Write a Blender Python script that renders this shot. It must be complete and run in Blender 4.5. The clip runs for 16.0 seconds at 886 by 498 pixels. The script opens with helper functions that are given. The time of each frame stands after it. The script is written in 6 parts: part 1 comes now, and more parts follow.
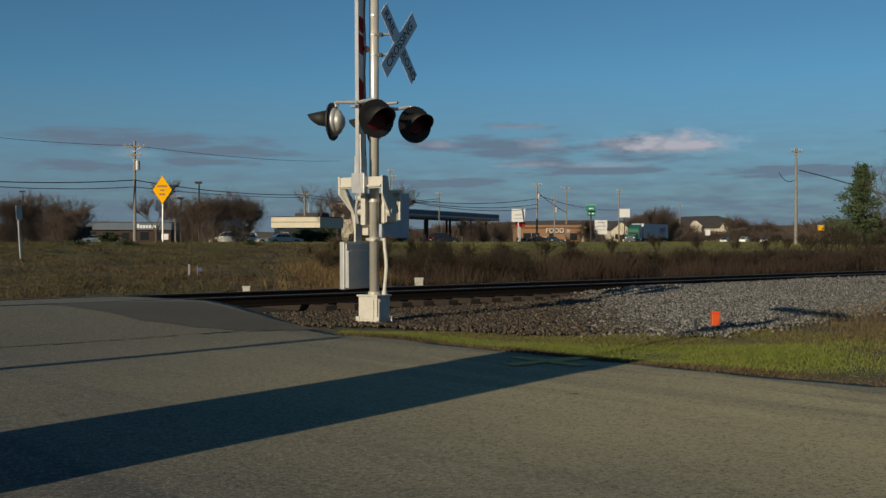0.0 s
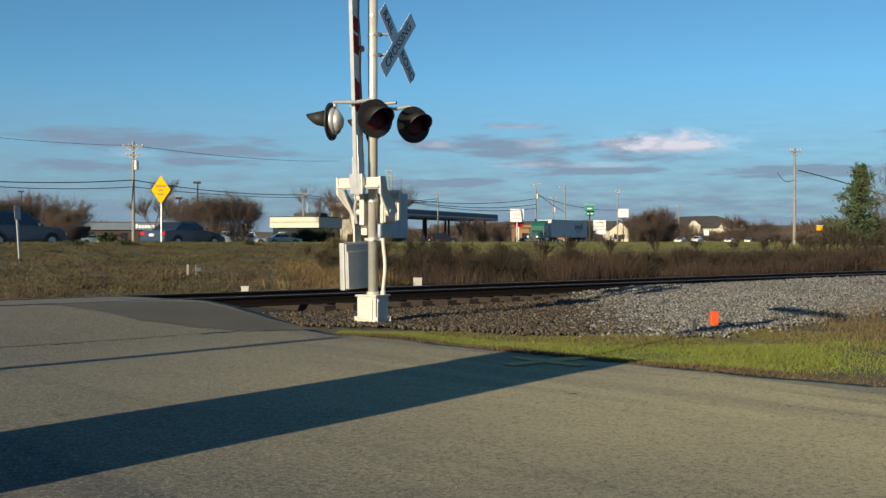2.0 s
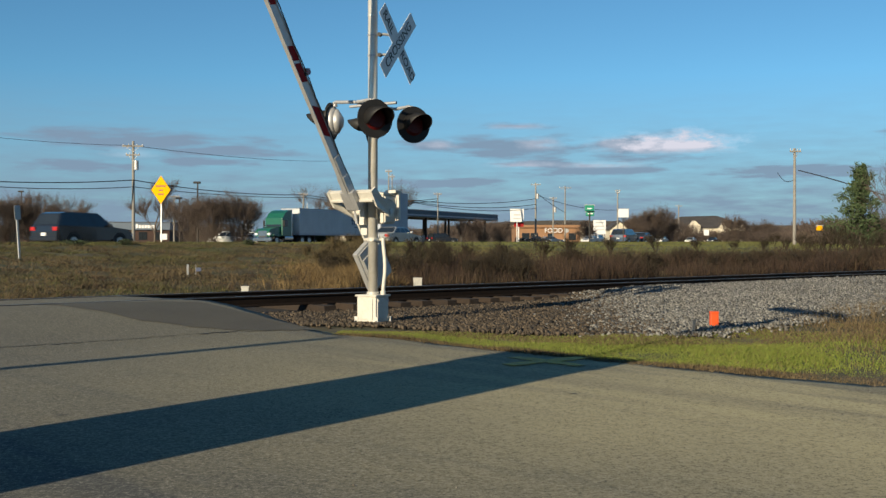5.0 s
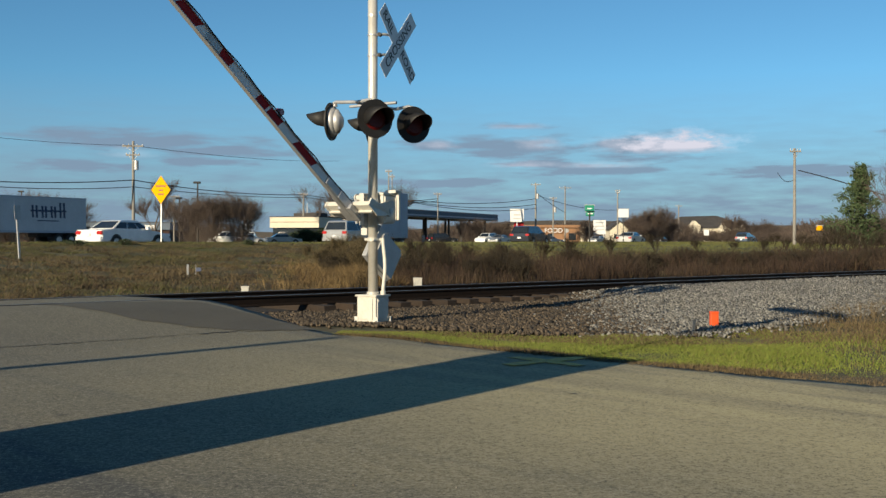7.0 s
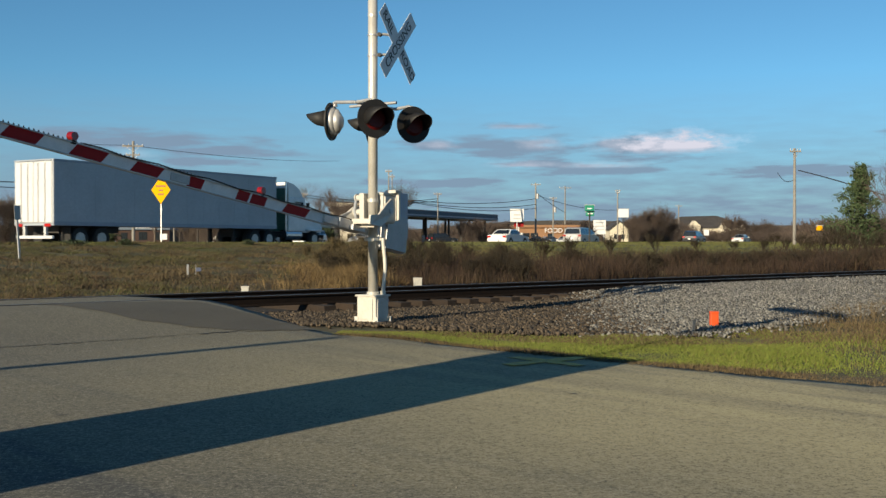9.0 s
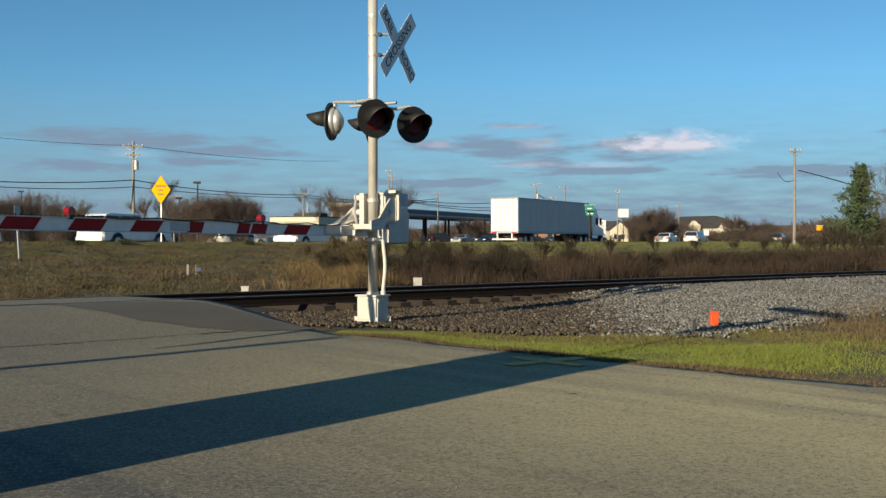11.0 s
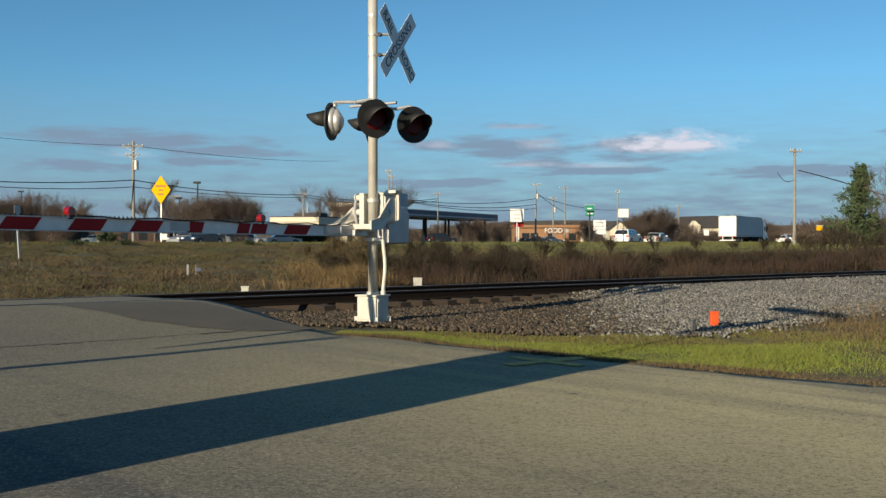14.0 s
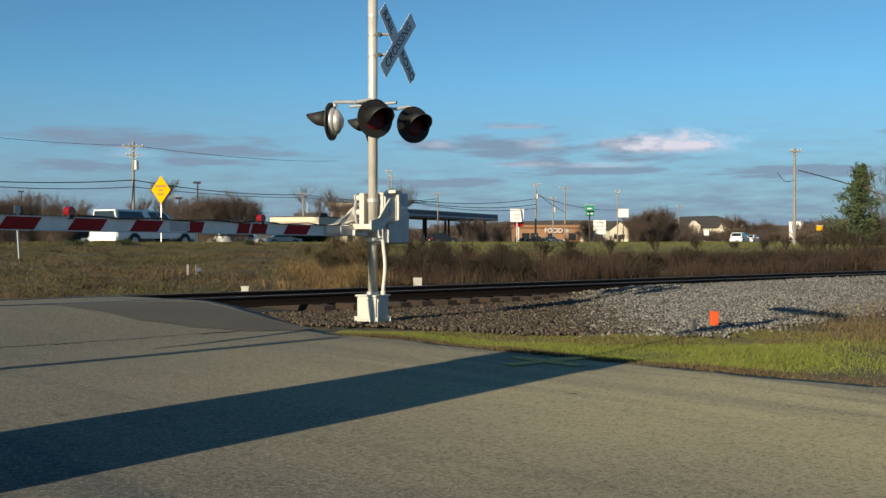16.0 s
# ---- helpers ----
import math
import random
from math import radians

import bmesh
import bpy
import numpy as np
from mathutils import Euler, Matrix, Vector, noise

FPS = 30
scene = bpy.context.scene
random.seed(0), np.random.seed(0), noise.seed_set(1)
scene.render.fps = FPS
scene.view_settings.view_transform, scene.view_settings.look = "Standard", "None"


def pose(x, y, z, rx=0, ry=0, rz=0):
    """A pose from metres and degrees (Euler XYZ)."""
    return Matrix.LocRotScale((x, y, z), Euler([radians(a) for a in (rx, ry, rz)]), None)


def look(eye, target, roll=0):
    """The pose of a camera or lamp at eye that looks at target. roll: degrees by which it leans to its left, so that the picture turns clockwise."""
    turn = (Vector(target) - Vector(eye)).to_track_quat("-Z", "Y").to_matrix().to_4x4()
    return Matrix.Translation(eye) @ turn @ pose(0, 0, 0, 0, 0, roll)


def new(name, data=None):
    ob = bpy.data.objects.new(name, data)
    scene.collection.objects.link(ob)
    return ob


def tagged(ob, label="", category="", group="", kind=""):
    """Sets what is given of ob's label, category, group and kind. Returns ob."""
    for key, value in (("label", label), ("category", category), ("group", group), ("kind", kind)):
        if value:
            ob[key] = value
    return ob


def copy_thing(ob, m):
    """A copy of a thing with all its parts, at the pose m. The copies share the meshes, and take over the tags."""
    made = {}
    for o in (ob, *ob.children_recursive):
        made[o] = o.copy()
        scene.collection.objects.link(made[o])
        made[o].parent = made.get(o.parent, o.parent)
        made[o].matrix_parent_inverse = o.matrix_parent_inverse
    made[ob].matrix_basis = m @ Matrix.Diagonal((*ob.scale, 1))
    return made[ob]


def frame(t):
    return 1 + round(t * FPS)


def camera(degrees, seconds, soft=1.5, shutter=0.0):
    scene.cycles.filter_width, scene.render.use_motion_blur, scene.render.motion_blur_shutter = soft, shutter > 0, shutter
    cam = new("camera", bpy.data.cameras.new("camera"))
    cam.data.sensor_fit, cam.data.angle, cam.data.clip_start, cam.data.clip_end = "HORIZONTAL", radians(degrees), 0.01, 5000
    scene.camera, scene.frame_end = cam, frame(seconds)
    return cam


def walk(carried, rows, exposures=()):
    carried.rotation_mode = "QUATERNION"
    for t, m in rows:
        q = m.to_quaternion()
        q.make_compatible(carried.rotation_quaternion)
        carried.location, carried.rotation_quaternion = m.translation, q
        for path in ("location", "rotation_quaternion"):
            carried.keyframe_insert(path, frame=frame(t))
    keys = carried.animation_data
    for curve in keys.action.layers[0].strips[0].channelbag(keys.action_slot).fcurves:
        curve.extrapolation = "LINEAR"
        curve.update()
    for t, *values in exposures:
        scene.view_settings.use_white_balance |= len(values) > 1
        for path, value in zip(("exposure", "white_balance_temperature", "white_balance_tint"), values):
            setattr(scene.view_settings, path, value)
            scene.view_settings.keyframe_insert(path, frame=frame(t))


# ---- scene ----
cam = camera(45.0, 16.0, soft=1.45, shutter=0.12)
walk(cam, [(0.0, pose(0, 0, 1.15, 89.61, 0, 0.07)), (0.9, pose(0, 0, 1.15, 89.61, 0, 0)), (16.0, pose(0, 0, 1.15, 89.61, 0, 0))],
     [(0.0, -0.2), (0.1, -0.02), (0.2, 0.25), (0.3, 0.5), (0.5, 0.6), (16.0, 0.6)])

# ---- sky and sun ----
SUN_UP = radians(17.0)
SUN_WAY = (-0.58, -0.815)
world = bpy.data.worlds.new("sky")
scene.world = world
world.use_nodes = True
wn, wl = world.node_tree.nodes, world.node_tree.links


def wmath(op, a, b=None, c=None):
    n = wn.new("ShaderNodeMath")
    n.operation = op
    for i, v in enumerate((a, b, c)):
        if v is None:
            continue
        if isinstance(v, (int, float)):
            n.inputs[i].default_value = v
        else:
            wl.new(v, n.inputs[i])
    return n.outputs[0]


sky = wn.new("ShaderNodeTexSky")
sky.sky_type = "NISHITA"
sky.sun_disc = False
sky.sun_elevation, sky.sun_rotation = SUN_UP, math.atan2(*SUN_WAY)
sky.altitude, sky.air_density, sky.dust_density, sky.ozone_density = 0, 0.75, 0.15, 3.5
tint = wn.new("ShaderNodeMix")
tint.data_type, tint.blend_type = "RGBA", "MULTIPLY"
tint.inputs[0].default_value = 1.0
tint.inputs[7].default_value = (0.69, 1.03, 1.01, 1)
wl.new(sky.outputs[0], tint.inputs[6])
coord = wn.new("ShaderNodeTexCoord")
sep = wn.new("ShaderNodeSeparateXYZ")
wl.new(coord.outputs["Generated"], sep.inputs[0])
up = wmath("MAXIMUM", sep.outputs[2], 0.02)
flat = wn.new("ShaderNodeCombineXYZ")
az = wmath("ARCTAN2", sep.outputs[0], sep.outputs[1])
wl.new(wmath("MULTIPLY", az, 20.0), flat.inputs[0])
wl.new(wmath("MULTIPLY", sep.outputs[2], 130.0), flat.inputs[1])
cn = wn.new("ShaderNodeTexNoise")
cn.inputs["Scale"].default_value, cn.inputs["Detail"].default_value, cn.inputs["Roughness"].default_value = 1.1, 7, 0.55
wl.new(flat.outputs[0], cn.inputs["Vector"])


def cloud(azimuth, height, half_w, half_h):
    """a soft long cloud about a direction, as a weight from 0 to 1"""
    a = wmath("DIVIDE", wmath("SUBTRACT", az, azimuth), half_w)
    e = wmath("DIVIDE", wmath("SUBTRACT", sep.outputs[2], height), half_h)
    r = wmath("SQRT", wmath("ADD", wmath("MULTIPLY", a, a), wmath("MULTIPLY", e, e)))
    return wmath("MAXIMUM", wmath("SUBTRACT", 1.0, r), 0.0)


bodies = [(-0.275, 0.091, 0.155, 0.014), (-0.33, 0.094, 0.1, 0.010), (-0.20, 0.083, 0.1, 0.009), (-0.215, 0.073, 0.07, 0.008), (0.20, 0.087, 0.085, 0.02), (0.175, 0.087, 0.06, 0.02), (0.06, 0.088, 0.11, 0.017), (0.09, 0.073, 0.06, 0.008),
          (-0.01, 0.090, 0.05, 0.009), (0.07, 0.107, 0.05, 0.006), (-0.33, 0.067, 0.07, 0.008), (0.14, 0.066, 0.1, 0.008), (0.42, 0.095, 0.05, 0.01), (0.33, 0.062, 0.12, 0.008), (0.0, 0.055, 0.1, 0.007),
          (-1.2, 0.2, 0.3, 0.04), (1.3, 0.22, 0.4, 0.05), (2.4, 0.15, 0.5, 0.03), (-2.3, 0.2, 0.5, 0.05)]
total = None
for b in bodies:
    c = cloud(*b)
    total = c if total is None else wmath("MAXIMUM", total, c)
cover = wmath("MULTIPLY", wmath("SUBTRACT", wmath("ADD", wmath("MULTIPLY", total, 1.35), wmath("MULTIPLY", cn.outputs[0], 1.7)), 1.2), 1.35)
cover = wmath("MULTIPLY", wmath("MINIMUM", wmath("MAXIMUM", cover, 0.0), 1.0), wmath("MINIMUM", wmath("MULTIPLY", total, 4.0), 1.0))
# finer billows for the lit heads
puff = wn.new("ShaderNodeTexNoise")
puff.inputs["Scale"].default_value, puff.inputs["Detail"].default_value, puff.inputs["Roughness"].default_value = 3.2, 6, 0.6
round_ = wn.new("ShaderNodeCombineXYZ")
wl.new(wmath("MULTIPLY", az, 16.0), round_.inputs[0])
wl.new(wmath("MULTIPLY", sep.outputs[2], 42.0), round_.inputs[1])
wl.new(round_.outputs[0], puff.inputs["Vector"])


def lit(azimuth, height, half_w, half_h, sharp):
    """a sunlit cloud head: billowed on top, flat below"""
    c = wmath("ADD", cloud(azimuth, height, half_w, half_h), wmath("MULTIPLY", wmath("SUBTRACT", puff.outputs[0], 0.5), 1.5))
    flat_base = wmath("MINIMUM", wmath("MAXIMUM", wmath("DIVIDE", wmath("SUBTRACT", sep.outputs[2], height - half_h * 0.45), half_h * 0.35), 0.0), 1.0)
    near = wmath("MINIMUM", wmath("MULTIPLY", cloud(azimuth, height, half_w * 1.15, half_h * 1.15), 4.0), 1.0)
    return wmath("MULTIPLY", wmath("MULTIPLY", wmath("MINIMUM", wmath("MAXIMUM", wmath("MULTIPLY", wmath("SUBTRACT", c, 0.1), sharp), 0.0), 1.0), flat_base), near)


main_head = lit(0.220, 0.0875, 0.068, 0.019, 1.6)
small_heads = None
for h in ((0.165, 0.088, 0.04, 0.015), (-0.004, 0.089, 0.024, 0.008), (0.09, 0.089, 0.03, 0.012), (0.07, 0.106, 0.035, 0.006), (0.075, 0.071, 0.05, 0.006), (-0.285, 0.078, 0.03, 0.008), (0.15, 0.07, 0.06, 0.006)):
    c = lit(*h, 1.1)
    small_heads = c if small_heads is None else wmath("MAXIMUM", small_heads, c)
bright = wmath("MINIMUM", wmath("ADD", main_head, wmath("MULTIPLY", small_heads, 0.42)), 1.0)
pink = wn.new("ShaderNodeMix")
pink.data_type = "RGBA"
pink.inputs[6].default_value = (2.0, 2.82, 3.85, 1)
pink.inputs[7].default_value = (6.6, 6.4, 7.2, 1)
wl.new(bright, pink.inputs[0])
over = wn.new("ShaderNodeMix")
over.data_type = "RGBA"
veil = wmath("MULTIPLY", wmath("MAXIMUM", wmath("SUBTRACT", 1.0, wmath("DIVIDE", sep.outputs[2], 0.15)), 0.0), wmath("ADD", wmath("MULTIPLY", cn.outputs[0], 1.1), 0.55))
cover = wmath("ADD", wmath("MULTIPLY", cover, 0.6), veil)
cover = wmath("MINIMUM", wmath("MAXIMUM", cover, bright), 0.95)
wl.new(cover, over.inputs[0])
wl.new(tint.outputs[2], over.inputs[6])
wl.new(pink.outputs[2], over.inputs[7])
bg = wn["Background"]
bg.inputs["Strength"].default_value = 0.073
wl.new(over.outputs[2], bg.inputs[0])

sun = new("sun", bpy.data.lights.new("sun", "SUN"))
sun.data.energy = 5.0
sun.data.angle = radians(0.53)
sun.data.color = (1, 0.85, 0.6)
sun.matrix_basis = look((SUN_WAY[0] * math.cos(SUN_UP), SUN_WAY[1] * math.cos(SUN_UP), math.sin(SUN_UP)), (0, 0, 0))

# ---- materials ----


def mat(name, a, b=None, scale=8.0, rough=0.8, bump=0.0, metal=0.0, fine=None, island=0.0, rnd=0.0, coat=0.0, spec=0.5, glow=None, con=0.15):
    """a procedural surface: two tones mixed by noise at two sizes, with relief"""
    m = bpy.data.materials.new(name)
    m.use_nodes = True
    nt = m.node_tree
    p = nt.nodes["Principled BSDF"]
    p.inputs["Roughness"].default_value, p.inputs["Metallic"].default_value = rough, metal
    p.inputs["Specular IOR Level"].default_value = spec
    p.inputs["Coat Weight"].default_value = coat
    if b is None:
        b = tuple(c * 0.78 for c in a)
    tc = nt.nodes.new("ShaderNodeTexCoord")
    n1 = nt.nodes.new("ShaderNodeTexNoise")
    n1.inputs["Scale"].default_value, n1.inputs["Detail"].default_value = scale, 6
    n2 = nt.nodes.new("ShaderNodeTexNoise")
    n2.inputs["Scale"].default_value, n2.inputs["Detail"].default_value = fine or scale * 9, 4
    for n in (n1, n2):
        nt.links.new(tc.outputs["Object"], n.inputs["Vector"])
    add = nt.nodes.new("ShaderNodeMath")
    add.operation = "MULTIPLY_ADD"
    nt.links.new(n2.outputs[0], add.inputs[0])
    add.inputs[1].default_value = 0.5
    half = nt.nodes.new("ShaderNodeMath")
    half.operation = "MULTIPLY"
    half.inputs[1].default_value = 0.5
    nt.links.new(n1.outputs[0], half.inputs[0])
    nt.links.new(half.outputs[0], add.inputs[2])
    ramp = nt.nodes.new("ShaderNodeMapRange")
    ramp.inputs[1].default_value, ramp.inputs[2].default_value = 0.5 - con, 0.5 + con
    nt.links.new(add.outputs[0], ramp.inputs[0])
    fac = ramp.outputs[0]
    if island or rnd:
        src = nt.nodes.new("ShaderNodeNewGeometry").outputs["Random Per Island"] if island else nt.nodes.new("ShaderNodeObjectInfo").outputs["Random"]
        mx = nt.nodes.new("ShaderNodeMix")
        mx.inputs[0].default_value = island or rnd
        nt.links.new(fac, mx.inputs[2])
        nt.links.new(src, mx.inputs[3])
        fac = mx.outputs[0]
    mix = nt.nodes.new("ShaderNodeMix")
    mix.data_type = "RGBA"
    mix.inputs[6].default_value, mix.inputs[7].default_value = (*a, 1), (*b, 1)
    nt.links.new(fac, mix.inputs[0])
    nt.links.new(mix.outputs[2], p.inputs["Base Color"])
    if bump:
        bp = nt.nodes.new("ShaderNodeBump")
        bp.inputs["Strength"].default_value, bp.inputs["Distance"].default_value = min(bump, 1.0), 0.02
        nt.links.new(add.outputs[0], bp.inputs["Height"])
        nt.links.new(bp.outputs[0], p.inputs["Normal"])
    if glow:
        p.inputs["Emission Color"].default_value, p.inputs["Emission Strength"].default_value = (*glow[:3], 1), glow[3]
    return m


def worn_asphalt():
    """old asphalt: dark aggregate where wheels keep it clean, tan dust towards the shoulder, drawn out along the road;
    the dark side also deepens the shadow that falls there
    """
    m = bpy.data.materials.new("asphalt")
    m.use_nodes = True
    nt = m.node_tree
    p = nt.nodes["Principled BSDF"]
    p.inputs["Roughness"].default_value, p.inputs["Specular IOR Level"].default_value = 0.93, 0.25
    tc = nt.nodes.new("ShaderNodeTexCoord")

    def calc(op, a, b=0.0):
        n = nt.nodes.new("ShaderNodeMath")
        n.operation = op
        for i, v in enumerate((a, b)):
            if isinstance(v, (int, float)):
                n.inputs[i].default_value = v
            else:
                nt.links.new(v, n.inputs[i])
        return n.outputs[0]

    def noise(scale, detail, vec, rough=0.55):
        n = nt.nodes.new("ShaderNodeTexNoise")
        n.inputs["Scale"].default_value, n.inputs["Detail"].default_value, n.inputs["Roughness"].default_value = scale, detail, rough
        nt.links.new(vec, n.inputs["Vector"])
        return n.outputs[0]

    def ramp(v, a, b, c=0.0, d=1.0):
        n = nt.nodes.new("ShaderNodeMapRange")
        for i, q in enumerate((a, b, c, d)):
            n.inputs[i + 1].default_value = q
        nt.links.new(v, n.inputs[0])
        return n.outputs[0]

    def blend(f, a, b, how="MIX"):
        n = nt.nodes.new("ShaderNodeMix")
        n.data_type, n.blend_type = "RGBA", how
        for i, q in ((0, f), (6, a), (7, b)):
            if isinstance(q, tuple):
                n.inputs[i].default_value = (*q, 1)
            elif isinstance(q, float):
                n.inputs[i].default_value = q
            else:
                nt.links.new(q, n.inputs[i])
        return n.outputs[2]

    co = tc.outputs["Object"]
    turn = nt.nodes.new("ShaderNodeMapping")
    turn.inputs["Rotation"].default_value = (0, 0, radians(47))
    nt.links.new(co, turn.inputs["Vector"])
    sp = nt.nodes.new("ShaderNodeSeparateXYZ")
    nt.links.new(turn.outputs[0], sp.inputs[0])
    along, across = sp.outputs[0], sp.outputs[1]
    st = nt.nodes.new("ShaderNodeCombineXYZ")
    nt.links.new(calc("MULTIPLY", along, 0.09), st.inputs[0])
    nt.links.new(across, st.inputs[1])
    streak = noise(2.0, 6, st.outputs[0], 0.6)
    cloudy = noise(0.45, 5, co)
    grain = noise(100, 3, co, 0.75)
    chip = noise(42, 3, co, 0.6)
    wide = calc("ADD", across, calc("ADD", calc("MULTIPLY", calc("SUBTRACT", streak, 0.5), 4.5), calc("MULTIPLY", calc("SUBTRACT", cloudy, 0.5), 2.5)))
    dust = calc("MULTIPLY", ramp(wide, 1.8, 5.8), ramp(wide, 9.0, 7.3, 0.3, 1.0))
    dust = calc("MULTIPLY", dust, ramp(along, -11.5, -4.0, 0.16, 1.0))
    # dark base tone at left is partly painted shade, deepening the cast shadow
    col = blend(dust, (0.09, 0.091, 0.083), (0.41, 0.36, 0.205))
    col = blend(ramp(streak, 0.44, 0.6, 0.0, 0.32), col, (0.12, 0.114, 0.095))
    speck = calc("ADD", calc("MULTIPLY", grain, 0.55), calc("MULTIPLY", chip, 0.45))
    col = blend(ramp(speck, 0.40, 0.49, 0.72, 0.0), col, (0.035, 0.034, 0.031))
    col = blend(ramp(speck, 0.525, 0.63, 0.0, 0.55), col, (0.42, 0.385, 0.31))
    nt.links.new(col, p.inputs["Base Color"])
    bp = nt.nodes.new("ShaderNodeBump")
    bp.inputs["Strength"].default_value, bp.inputs["Distance"].default_value = 0.25, 0.003
    nt.links.new(speck, bp.inputs["Height"])
    nt.links.new(bp.outputs[0], p.inputs["Normal"])
    return m


